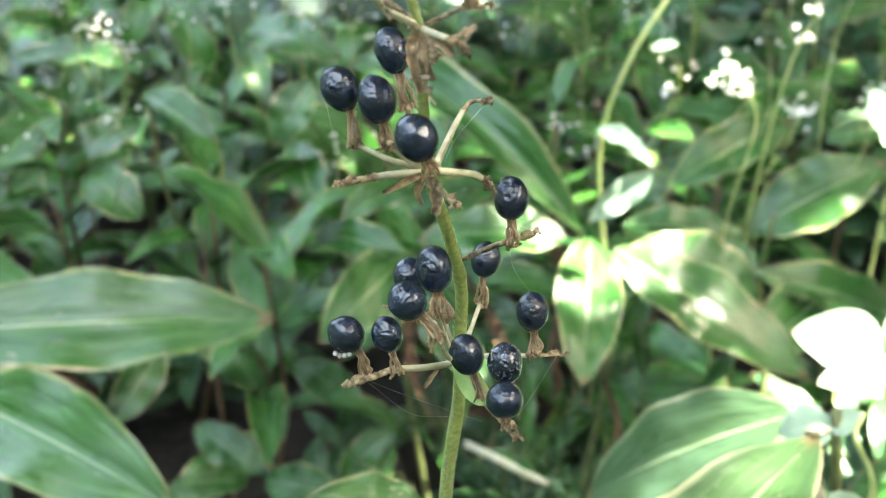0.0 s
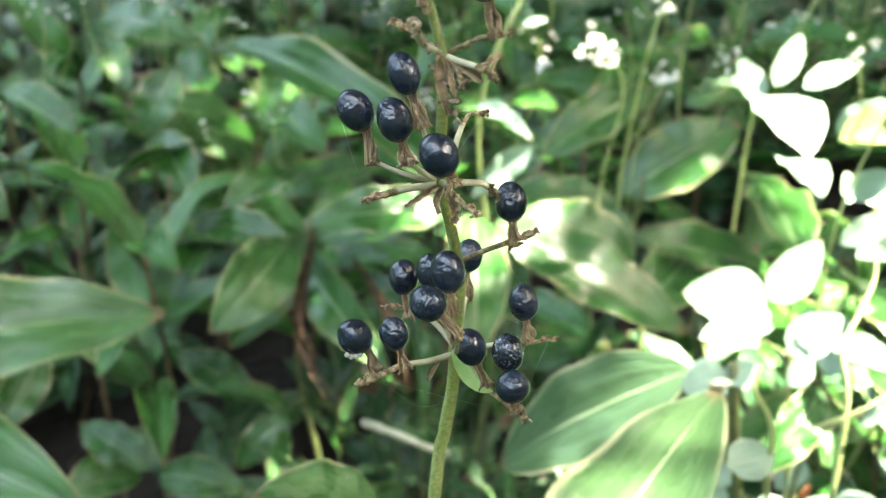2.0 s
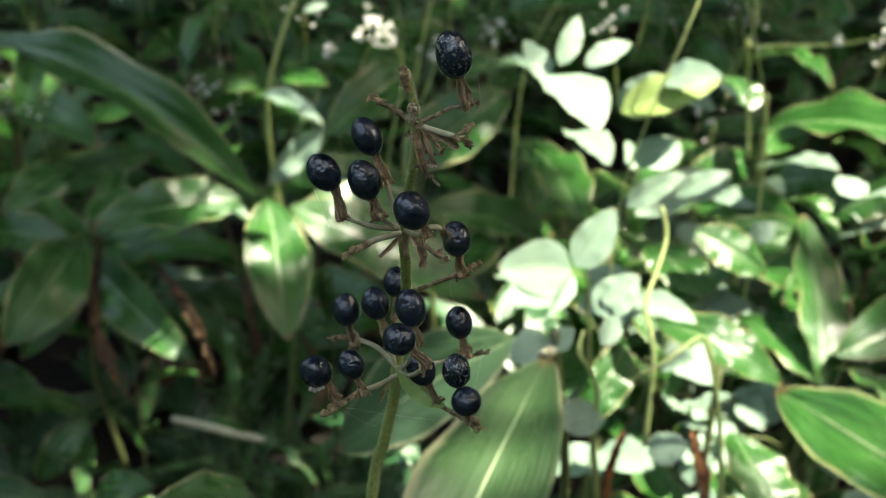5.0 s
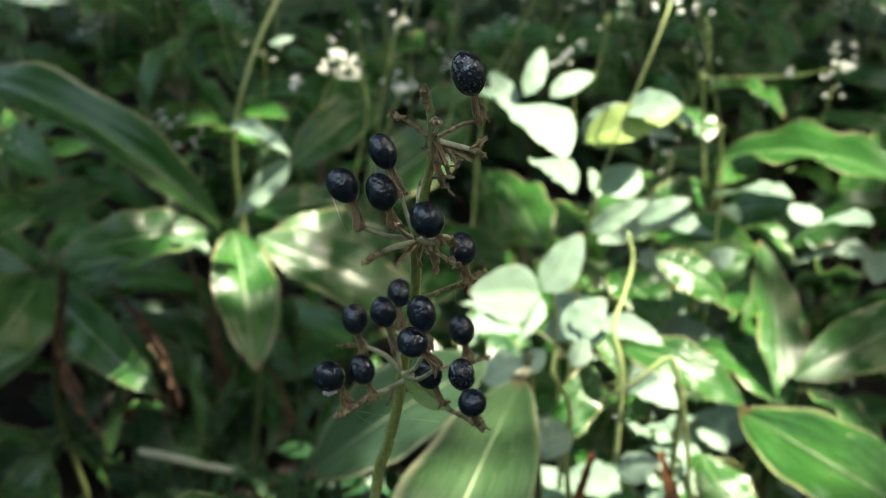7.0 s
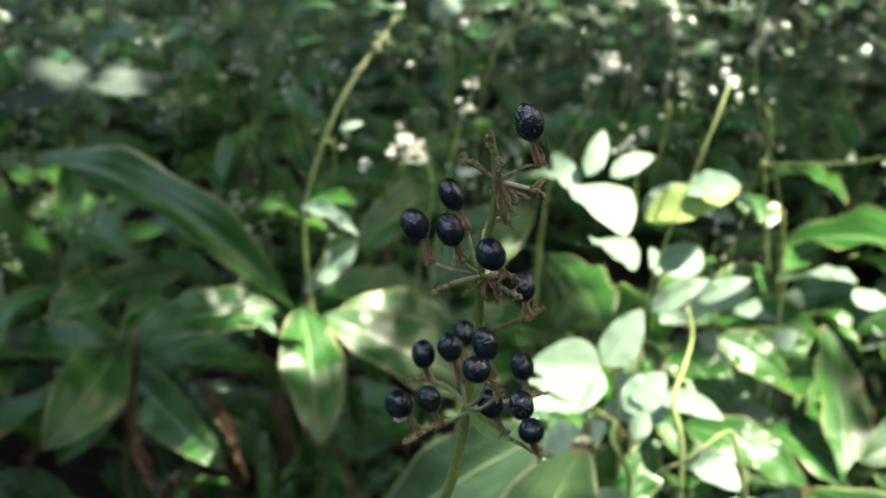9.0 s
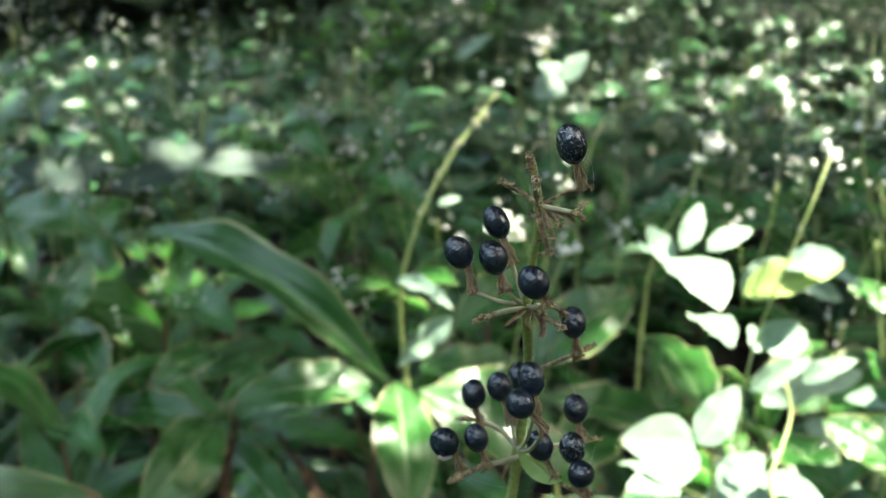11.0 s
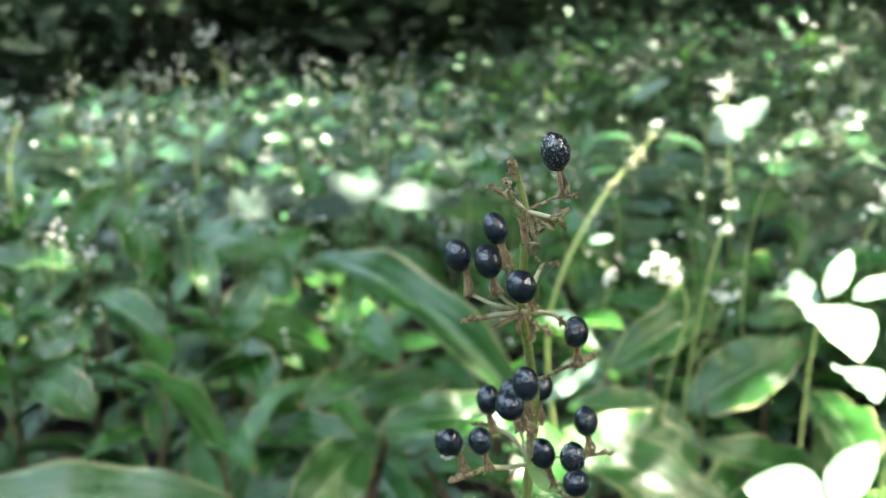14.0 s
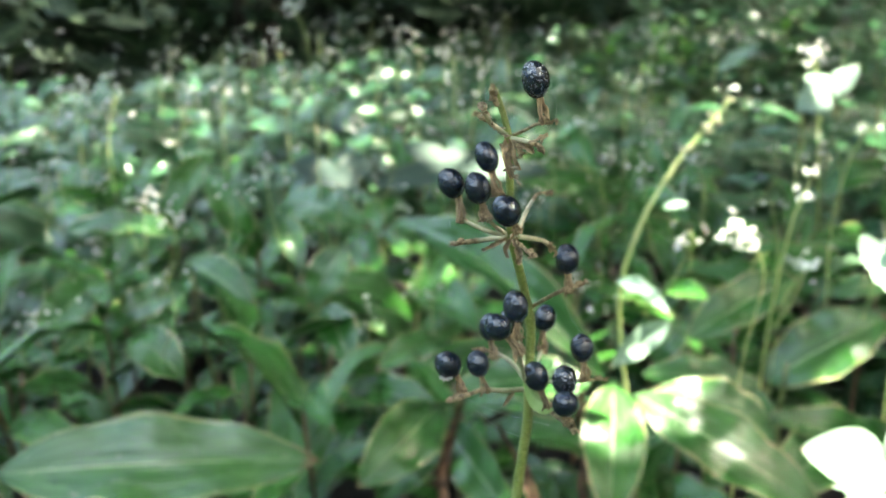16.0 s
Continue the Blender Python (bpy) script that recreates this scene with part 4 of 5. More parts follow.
put_leaf(plant_m, (-0.103, 1.198, 0.198), (-0.195, 1.265, 0.226), 0.055, (0, -.7, .7), 1)
put_leaf(plant_m, (-0.056, 1.102, 0.228), (-0.122, 1.077, 0.173), 0.040, (0, -.7, .7), 2)
put_leaf(plant_m, (0.040, 0.924, 0.321), (0.096, 0.912, 0.293), 0.020, (0, -.6, .8), 1)
put_leaf(plant_m, (-0.062, 0.740, 0.400), (-0.019, 0.697, 0.426), 0.027, (0, -.6, .8), 2)


def withered(points, width, seed, mat=STRAW):
    """A dead leaf that hangs in twisted brown ribbons from its midrib."""
    r = random.Random(seed)
    ob = holder("withered_leaf", points[0], "hanging curled brown withered leaf", "dead leaf", "withered leaves")
    bm = bmesh.new()
    line = spline(points, 7)
    bend = jit(r, width * 1.2)
    for k in range(4):
        turn, sway, part = r.uniform(0, 6.28), r.uniform(0.3, 0.9) * width, r.uniform(0.45, 1.0)
        last = max(5, int(len(line) * part))
        cur = [p + Vector((math.cos(turn + i * 0.55), math.sin(turn + i * 0.55), 0.3 * math.sin(turn + i))) * sway * i / len(line) + bend * math.sin(3.1 * i / len(line)) for i, p in enumerate(line[:last])]
        strip(bm, cur[::2] + [cur[-1]], width * r.uniform(0.07, 0.2), r, Vector((r.uniform(-0.8, 0.8), -0.8, 0.3)), 0.9, 0.3)
    child("blade", mesh_of("blade", bm, mat), ob, Matrix.Identity(4))
    rib = [p + bend * math.sin(3.1 * i / len(line)) for i, p in enumerate(line)]
    bm = tube(bmesh.new(), rib, width * 0.06, width * 0.03, 6, 0.2, r, 2)
    child("midrib", mesh_of("midrib", bm, mat), ob, Matrix.Identity(4))


withered([(-0.017, 1.090, 0.45), (-0.017, 0.975, 0.377), (0.012, 0.906, 0.349)], 0.022, 1)
withered([(0.026, 1.074, 0.44), (0.045, 1.000, 0.393), (0.038, 0.910, 0.328)], 0.02, 2)
withered([(-0.015, 1.110, 0.45), (-0.024, 1.030, 0.374), (-0.002, 0.937, 0.331)], 0.018, 3)
withered([(0.118, 0.998, 0.46), (0.114, 0.936, 0.430), (0.107, 0.924, 0.370)], 0.014, 4)
withered([(0.155, 0.946, 0.390), (0.169, 0.911, 0.340), (0.143, 0.872, 0.328)], 0.014, 5)
withered([(-0.390, 0.957, 0.395), (-0.373, 0.941, 0.360), (-0.367, 0.925, 0.324)], 0.025, 6)
withered([(0.312, 0.481, 0.544), (0.306, 0.457, 0.52), (0.301, 0.442, 0.47)], 0.014, 7, RUST)
withered([(0.256, 0.479, 0.56), (0.251, 0.455, 0.53), (0.254, 0.445, 0.48)], 0.014, 8, RUST)


def flower_cluster(stalk, centre, radius, count, seed, size=0.0032):
    """Small white flowers and buds in a loose head."""
    r = random.Random(seed)
    c = Vector(centre)
    for k in range(count):
        d = Vector((r.gauss(0, 1), r.gauss(0, 1), r.gauss(0, 0.8))).normalized() * radius * r.uniform(0.05, 1)
        m = Matrix.Translation(c + d) @ basis(d).to_4x4() @ Matrix.Scale(size * r.uniform(0.8, 1.25) / 0.0032, 4)
        child("flower", FLOWER, stalk, m)


def flower_mesh():
    bm = bmesh.new()
    for k in range(5):
        a = k * 1.2566
        m = pose(0, 0, 0, 0, 0, math.degrees(a)) @ pose(0, 0, 0, 35) @ Matrix.Scale(0.0042, 4)
        leaf_bm(bm, m, 0.8, -0.9, 0.1, 0.0, k, 2, 4, 1.0)
    bmesh.ops.create_icosphere(bm, subdivisions=2, radius=0.0017, matrix=Matrix.Translation((0, 0, 0.0012)))
    return mesh_of("flower", bm, PETAL)


FLOWER = flower_mesh()


def flower_stalk(points, r0, r1, heads, label, seed=1):
    """points from the top down; heads: (centre, radius, count)."""
    ob = holder("flower_stalk", points[-1], label, "flower stalk", "flower stalks")
    child("stalk", mesh_of("stalk", tube(bmesh.new(), points, r0 * 0.5, r1 * 0.5, 7), FLOWER_STEM), ob, Matrix.Identity(4))
    for i, (c, rad, n) in enumerate(heads):
        flower_cluster(ob, c, rad * 1.1, n, seed * 10 + i, 0.0036)
    return ob


flower_stalk([(0.282, 1.060, 0.664), (0.312, 1.057, 0.619), (0.289, 1.049, 0.50), (0.29, 1.05, 0.3)], 0.0015, 0.003, [((0.279, 1.055, 0.668), 0.022, 26), ((0.298, 1.052, 0.652), 0.012, 8)], "slender stalk with a dense white flower head", 1)
flower_stalk([(0.348, 1.036, 0.727), (0.327, 1.034, 0.665), (0.321, 1.076, 0.50), (0.33, 1.1, 0.3)], 0.0022, 0.004, [((0.348, 1.036, 0.732), 0.006, 5), ((0.340, 1.034, 0.708), 0.009, 7)], "green flower stalk with few white buds", 2)
flower_stalk([(0.254, 1.010, 0.811), (0.194, 0.982, 0.748), (0.155, 0.963, 0.679), (0.146, 0.981, 0.60), (0.17, 1.03, 0.45)], 0.0036, 0.0046, [((0.255, 1.010, 0.820), 0.006, 2)], "arching pale green stalk with dry bracts", 3)
arching = scene.objects["flower_stalk.002"]
put_oval(arching, (0.187, 0.983, 0.709), (0.212, 0.987, 0.713), 0.009, (0.1, -0.7, 0.7), 1)
for k, p in enumerate(((0.252, 1.008, 0.812), (0.236, 1.0, 0.795), (0.228, 0.996, 0.786), (0.210, 0.988, 0.767))):
    r = random.Random(k)
    bm = bmesh.new()
    for j in range(4):
        q = Vector(p) + Vector((r.uniform(-1, 1), r.uniform(-1, 1), r.uniform(-1, 1))) * 0.005
        lump(bm, q, r.uniform(0.002, 0.0035), r)
    child("dry_bract", mesh_of("dry_bract", bm, TWIG), arching, Matrix.Identity(4))
flower_stalk([(0.386, 1.147, 0.600), (0.368, 1.139, 0.558), (0.334, 1.121, 0.50), (0.35, 1.15, 0.3)], 0.0014, 0.0025, [((0.386, 1.147, 0.602), 0.02, 11)], "thin stalk with scattered small white flowers", 4)
flower_stalk([(0.577, 1.159, 0.718), (0.545, 1.156, 0.653), (0.508, 1.172, 0.55), (0.51, 1.2, 0.3)], 0.0018, 0.003, [((0.586, 1.165, 0.716), 0.022, 24), ((0.560, 1.16, 0.70), 0.012, 7)], "green stalk with a white flower head", 5)
flower_stalk([(0.794, 0.872, 0.664), (0.773, 0.928, 0.638), (0.752, 1.042, 0.605), (0.783, 1.096, 0.572), (0.811, 1.082, 0.35)], 0.0016, 0.004, [((0.794, 0.872, 0.664), 0.021, 16), ((0.774, 0.93, 0.64), 0.007, 4)], "nodding flower stalk with a white flower head", 6)
flower_stalk([(0.380, 0.622, 0.815), (0.359, 0.607, 0.787), (0.332, 0.603, 0.723), (0.319, 0.608, 0.665), (0.321, 0.620, 0.55), (0.33, 0.64, 0.3)], 0.0014, 0.0022, [((0.385, 0.625, 0.818), 0.014, 9)], "twisted thin pale stalk with small white flowers", 7)
flower_stalk([(0.539, 0.808, 0.880), (0.532, 0.797, 0.770), (0.589, 0.829, 0.674), (0.646, 0.865, 0.532), (0.65, 0.87, 0.2)], 0.002, 0.003, [((0.532, 0.797, 0.80), 0.009, 5)], "tall thin stalk with dark nodes", 8)
flower_stalk([(0.544, 1.679, 0.795), (0.551, 1.662, 0.733), (0.575, 1.686, 0.50)], 0.0018, 0.003, [((0.544, 1.679, 0.798), 0.025, 22)], "stalk with a bright white flower head", 9)
flower_stalk([(0.558, 1.379, 0.856), (0.604, 1.373, 0.861), (0.619, 1.360, 0.822), (0.601, 1.347, 0.755), (0.498, 1.305, 0.729), (0.47, 1.32, 0.6), (0.48, 1.33, 0.4)], 0.0016, 0.003, [((0.61, 1.365, 0.79), 0.016, 10)], "curled pale green flower stalk", 10)
flower_stalk([(-0.293, 1.814, 0.870), (-0.272, 1.824, 0.827), (-0.261, 1.827, 0.70), (-0.26, 1.83, 0.4)], 0.002, 0.003, [((-0.293, 1.814, 0.872), 0.026, 18)], "stalk with a loose whitish flower head", 11)
flower_stalk([(0.197, 0.922, 0.686), (0.2, 0.95, 0.66), (0.18, 0.97, 0.60)], 0.0008, 0.0012, [((0.197, 0.922, 0.686), 0.009, 6)], "thin stalk with brownish white buds", 12)
flower_stalk([(0.350, 1.043, 0.630), (0.33, 1.05, 0.58), (0.33, 1.08, 0.45)], 0.0008, 0.0015, [((0.350, 1.043, 0.630), 0.012, 8)], "thin stalk with small white flowers", 13)


# a fallen pale stalk across the gap under the plants
ob = holder("fallen_stalk", (0.034, 0.924, 0.320), "pale dry stalk lying across the dark gap", "stalk")
child("stalk", mesh_of("stalk", tube(bmesh.new(), [(0.024, 0.944, 0.313), (0.051, 0.902, 0.326), (0.075, 0.876, 0.328), (0.100, 0.859, 0.327)], 0.0045, 0.003, 8, 0.12, random.Random(9), 4), TWIG), ob, Matrix.Identity(4))

# thin twining stems in the sun patch
for points in ([(0.188, 0.422, 0.682), (0.184, 0.417, 0.672), (0.192, 0.415, 0.657), (0.196, 0.415, 0.642), (0.199, 0.422, 0.617), (0.208, 0.424, 0.560)],
               [(0.294, 0.521, 0.694), (0.294, 0.512, 0.677), (0.280, 0.498, 0.661), (0.266, 0.485, 0.647), (0.265, 0.469, 0.623), (0.258, 0.456, 0.565)],
               [(0.230, 0.440, 0.629), (0.259, 0.449, 0.630), (0.290, 0.459, 0.635), (0.293, 0.451, 0.627), (0.299, 0.440, 0.582), (0.298, 0.425, 0.531)]):
    ob = holder("twining_stem", points[-1], "thin pale twisted stem climbing among the leaves", "stem", "twining stems")
    child("stem", mesh_of("stem", tube(bmesh.new(), points, 0.0011, 0.0018, 6, 0.1, random.Random(4), 5), FLOWER_STEM), ob, Matrix.Identity(4))


# ---- the field of plants ----
rng = random.Random(5)


def in_front(x, y):
    """Where the near plants stand."""
    return y < (1.15 if x < 0 else 1.28) and -0.75 < x < 1.0


def build_field_plant(seed):
    r = random.Random(seed)
    ob = holder("field_plant", (0, 0, 0), "broad-leaved green plant in the dense undergrowth", "plant", "field plants")
    h = r.uniform(0.36, 0.5)
    child("stem", mesh_of("stem", tube(bmesh.new(), [(0, 0, 0), (r.uniform(-0.02, 0.02), 0.01, h * 0.5), (0, 0, h)], 0.005, 0.003, 6), BROWN_STALK), ob, Matrix.Identity(4))
    n = r.choice((11, 12, 13))
    for k in range(n):
        f = k / (n - 1)
        a = k * 2.4 + r.uniform(-0.4, 0.4)
        length = r.uniform(0.16, 0.27) * (1.0 - 0.15 * f)
        up = r.uniform(-0.35, 0.25) + 0.35 * f
        base = Vector((0, 0, h * (0.4 + 0.6 * f)))
        d = Vector((math.cos(a) * math.cos(up), math.sin(a) * math.cos(up), math.sin(up)))
        put_leaf(ob, base, base + d * length, length * r.uniform(0.26, 0.36), (r.uniform(-0.5, 0.5), r.uniform(-0.5, 0.5), 1), r.choice((0, 1, 2, 3)), FIELD)
    return ob


protos = [build_field_plant(40 + k) for k in range(5)]
spots = []
for k in range(4000):
    x, y = rng.uniform(-1.4, 2.4), rng.uniform(1.15, 3.0)
    if in_front(x, y) or not -0.62 < math.atan2(x, y) < 0.85 or math.hypot(x, y) > 2.9:
        continue
    if all((x - a) ** 2 + (y - b) ** 2 > 0.225 ** 2 for a, b in spots):
        spots.append((x, y))
spots = spots[:80]
# more of them on the near side of the clearing
for k in range(600):
    x, y = rng.uniform(-1.5, 1.6), rng.uniform(-1.3, 0.62)
    if abs(x) < 0.75 and y > 0.42 or all((x - a) ** 2 + (y - b) ** 2 > 0.3 ** 2 for a, b in spots) is False:
        continue
    if len(spots) < 115:
        spots.append((x, y))
spots += [(-0.8 - 0.22 * (k % 4), 0.15 + 0.3 * (k // 4)) for k in range(16)]
for k, (x, y) in enumerate(spots):
    m = pose(x, y, rng.uniform(-0.06, 0.04) - (0.09 if y < 0.65 else 0), rng.uniform(0, 14) + (12 if y > 1.8 else 0), rng.uniform(-6, 10)) @ pose(0, 0, 0, 0, 0, rng.uniform(0, 360))
    if k < len(protos):
        protos[k].matrix_basis = m
    else:
        copy_thing(protos[k % len(protos)], m)


# young bright green plants further off
YOUNG = [leaf_mesh("leaf", YOUNG_LEAF, width=BLADE, arch=a, fold=0.15, wave=0.08, seed=70 + i, nu=4, nv=10, twist=0.2) for i, a in enumerate((0.3, 0.7, 1.1, 1.4))]
young = holder("young_plant", (0, 0, 0), "young plant with fresh yellow-green leaves", "plant", "young plants")
child("stem", mesh_of("stem", tube(bmesh.new(), [(0, 0, 0), (0.01, 0.01, 0.3), (0, 0, 0.62)], 0.004, 0.002, 6), STALK), young, Matrix.Identity(4))
for k in range(12):
    f, a = k / 11, k * 2.4
    base = Vector((0, 0, 0.3 + 0.32 * f))
    put_leaf(young, base, base + Vector((math.cos(a), math.sin(a), -0.1 + 0.5 * f)) * (0.2 - 0.08 * f), 0.062, (0.2 * math.cos(a), 0.2 * math.sin(a), 1), k % 4, YOUNG)
for k, (x, y, z) in enumerate(((0.70, 3.95, 0.02), (0.86, 4.2, 0.04), (0.58, 4.3, 0.0), (1.98, 4.8, 0.06), (2.2, 5.0, 0.1), (1.35, 4.6, 0.04))):
    m = pose(x, y, z, 0, 0, 60 * k)
    if k:
        copy_thing(young, m)
    else:
        young.matrix_basis = m


def build_oval_plant(seed):
    r = random.Random(seed)
    ob = holder("clover_plant", (0, 0, 0), "low plant with rounded pale leaflets in threes", "plant", "clover plants")
    h = r.uniform(0.4, 0.52)
    child("stem", mesh_of("stem", tube(bmesh.new(), [(0, 0, 0), (r.uniform(-0.03, 0.03), 0.02, h * 0.5), (0, 0, h)], 0.003, 0.0015, 6), STALK), ob, Matrix.Identity(4))
    for k in range(5):
        a = k * 2.2 + r.uniform(-0.4, 0.4)
        base = Vector((0, 0, h * (0.55 + 0.11 * k)))
        joint = base + Vector((math.cos(a) * 0.06, math.sin(a) * 0.06, 0.03))
        child("leaf_stalk", mesh_of("leaf_stalk", tube(bmesh.new(), [base, base.lerp(joint, 0.5) + Vector((0, 0, 0.01)), joint], 0.0012, 0.0009, 5), STALK), ob, Matrix.Identity(4))
        for b in (-1.0, 0.0, 1.0):
            length = r.uniform(0.04, 0.06)
            d = Vector((math.cos(a + b), math.sin(a + b), r.uniform(-0.5, 0.3)))
            put_oval(ob, joint, joint + d.normalized() * length, length * 0.75, (r.uniform(-0.4, 0.4), r.uniform(-0.6, 0.2), 1), r.choice((0, 1)))
    return ob


ovals = [build_oval_plant(90 + k) for k in range(3)]
for k, (x, y) in enumerate(((0.45, 0.78), (0.52, 0.62), (0.37, 0.72), (0.85, 0.85))):
    m = pose(x, y, rng.uniform(-0.05, 0.03), rng.uniform(-6, 6), rng.uniform(-6, 6), rng.uniform(0, 360))
    if k < 3:
        ovals[k].matrix_basis = m
    else:
        copy_thing(ovals[k % 3], m)

for k, (x, y) in enumerate(((0.58, 0.86), (0.66, 0.74), (0.72, 0.93), (0.50, 0.98), (0.60, 1.08), (0.92, 1.0), (0.46, 0.58), (0.78, 0.80))):
    copy_thing(protos[(k + 2) % len(protos)], pose(x, y, -0.02, rng.uniform(-8, 8), rng.uniform(-8, 8), rng.uniform(0, 360)) @ Matrix.Diagonal((0.75, 0.75, 1.0, 1)))

for k, (x, y, z) in enumerate(((0.40, 0.60, 0.16), (0.47, 0.68, 0.12), (0.42, 0.50, 0.10), (0.55, 0.66, 0.08), (0.36, 0.52, 0.18), (0.62, 0.78, 0.1))):
    copy_thing(ovals[k % 3], pose(x, y, 0, rng.uniform(-5, 5), rng.uniform(-5, 5), rng.uniform(0, 360)) @ Matrix.Diagonal((0.62, 0.62, 0.8 + z, 1)))


def field_leaf_set(bm, x, y, h, rng, count, nu=4, nv=6, size=0.22):
    for k in range(count):
        z = h * (0.5 + 0.5 * k / count)
        a = k * 2.4 + rng.uniform(-0.5, 0.5)
        length = size * rng.uniform(0.6, 1.15) * (1.1 - 0.4 * k / count)
        m = pose(x, y, z, 24, 5) @ pose(0, 0, 0, 0, 0, math.degrees(a)) @ pose(0, 0, 0, rng.uniform(-20, 28), rng.uniform(-22, 22))
        m = m @ Matrix.Diagonal((length, length, length, 1))
        leaf_bm(bm, m, rng.uniform(0.28, 0.4), rng.uniform(0.4, 1.3), 0.12, 0.06, rng.random(), nu, nv)


def wood_edge(a):
    """How far the field reaches before the wood begins, by bearing."""
    return 5.0 if a < -0.26 else 5.4 if a < -0.14 else 6.5 if a < 0 else 7.2 if a < 0.14 else 9.0


bm = bmesh.new()
for k in range(1500):
    d = 2.4 + 6.3 * rng.random() ** 0.75
    a = radians(rng.uniform(-34, 48))
    if d > wood_edge(a):
        continue
    x, y = d * math.sin(a), d * math.cos(a)
    far = d > 4.5
    field_leaf_set(bm, x, y, rng.uniform(0.36, 0.52), rng, 8, 2 if far else 4, 4 if far else 6, 0.23)
# taller growth towards the right of the field
for k in range(260):
    d, a = rng.uniform(4.6, 8.4), radians(rng.uniform(9, 42))
    field_leaf_set(bm, d * math.sin(a), d * math.cos(a), rng.uniform(0.6, 0.72) + 0.06 * (d - 4.6), rng, 9, 2, 4, 0.2)
# low leaves under and between the near plants
for k in range(150):
    x, y = rng.uniform(-1.0, 1.6), rng.uniform(0.7, 2.6)
    if x < 0.12 and y < 1.25 and k % 8:
        continue
    hidden = -0.3 < x < 0.36 and y < 1.5
    field_leaf_set(bm, x, y, rng.uniform(0.08, 0.26) - (0.1 if hidden else 0.0), rng, 6, 4, 6, 0.14)
# the same growth all round the clearing
for k in range(900):
    d, a = 1.3 + 7.0 * rng.random() ** 0.7, radians(rng.uniform(47, 327))
    if d * math.cos(a) > 0.1 and d < 1.8:
        continue
    field_leaf_set(bm, d * math.sin(a), d * math.cos(a), rng.uniform(0.3, 0.5), rng, 6, 2, 4, 0.34)
tagged(new("undergrowth", mesh_of("undergrowth", bm, FAR_LEAF)), "dense field of broad green leaves in dappled shade", "undergrowth", kind="stuff")

# dry brown stems standing between the plants, and narrow-leaved seedlings near the ground
own = random.Random(31)


def build_dry_stem(seed):
    r = random.Random(seed)
    ob = holder("dry_stem", (0, 0, 0), "thin reddish-brown dry stem between the leaves", "stem", "dry stems")
    lean = r.uniform(-0.05, 0.05)
    child("stem", mesh_of("stem", tube(bmesh.new(), [(0, 0, 0), (lean * 0.3, 0.01, 0.2), (lean, r.uniform(-0.03, 0.03), 0.42)], 0.0035, 0.0018, 7, 0.1, r, 4), BROWN_STALK), ob, Matrix.Identity(4))
    return ob


def build_seedling(seed):
    r = random.Random(seed)
    ob = holder("seedling", (0, 0, 0), "low narrow-leaved green seedling in the shade", "seedling", "seedlings")
    child("stem", mesh_of("stem", tube(bmesh.new(), [(0, 0, 0), (0.004, 0, 0.1), (0, 0, 0.2)], 0.0015, 0.001, 5), STALK), ob, Matrix.Identity(4))
    for j in range(6):
        length = r.uniform(0.06, 0.1)
        a, up = j * 2.4, r.uniform(-0.2, 0.7)
        base = Vector((0, 0, 0.1 + 0.018 * j))
        tip = base + Vector((math.cos(a) * math.cos(up), math.sin(a) * math.cos(up), math.sin(up))) * length
        put_leaf(ob, base, tip, length * r.uniform(0.16, 0.24), (r.uniform(-0.4, 0.4), -0.3, 1), r.choice((0, 1, 2)))
    return ob


stems = [build_dry_stem(k) for k in range(3)]
for k in range(24):
    m = pose(own.uniform(-0.8, 0.7), own.uniform(1.2, 2.2), 0, own.uniform(-5, 5), own.uniform(-5, 5), own.uniform(0, 360))
    if k < 3:
        stems[k].matrix_basis = m
    else:
        copy_thing(stems[k % 3], m)
sprouts = [build_seedling(k) for k in range(3)]
for k in range(22):
    m = pose(own.uniform(-0.08, 0.34), own.uniform(0.85, 1.2), own.uniform(-0.03, 0.0), 0, 0, own.uniform(0, 360)) @ Matrix.Diagonal((1, 1, own.uniform(0.7, 1.5), 1))
    if k < 3:
        sprouts[k].matrix_basis = m
    else:
        copy_thing(sprouts[k % 3], m)

# white flower heads over the field; their dots also stand in for sun glints on leaves
bm = bmesh.new()
bs = bmesh.new()
for k in range(420):
    d = 2.2 + 5.5 * rng.random() ** 0.8
    a = radians(rng.uniform(-34, 44))
    if d > wood_edge(a) - 0.9:
        continue
    c = Vector((d * math.sin(a), d * math.cos(a), rng.uniform(0.5, 0.68)))
    tube(bs, [c, (c.x + rng.uniform(-0.03, 0.03), c.y, c.z - 0.12), (c.x, c.y, 0.2)], 0.0015, 0.0025, 4, n=2)
    for j in range(7):
        p = c + Vector((rng.gauss(0, 0.04), rng.gauss(0, 0.04), rng.gauss(0, 0.035)))
        bmesh.ops.create_icosphere(bm, subdivisions=1, radius=rng.uniform(0.003, 0.0065), matrix=Matrix.Translation(p))
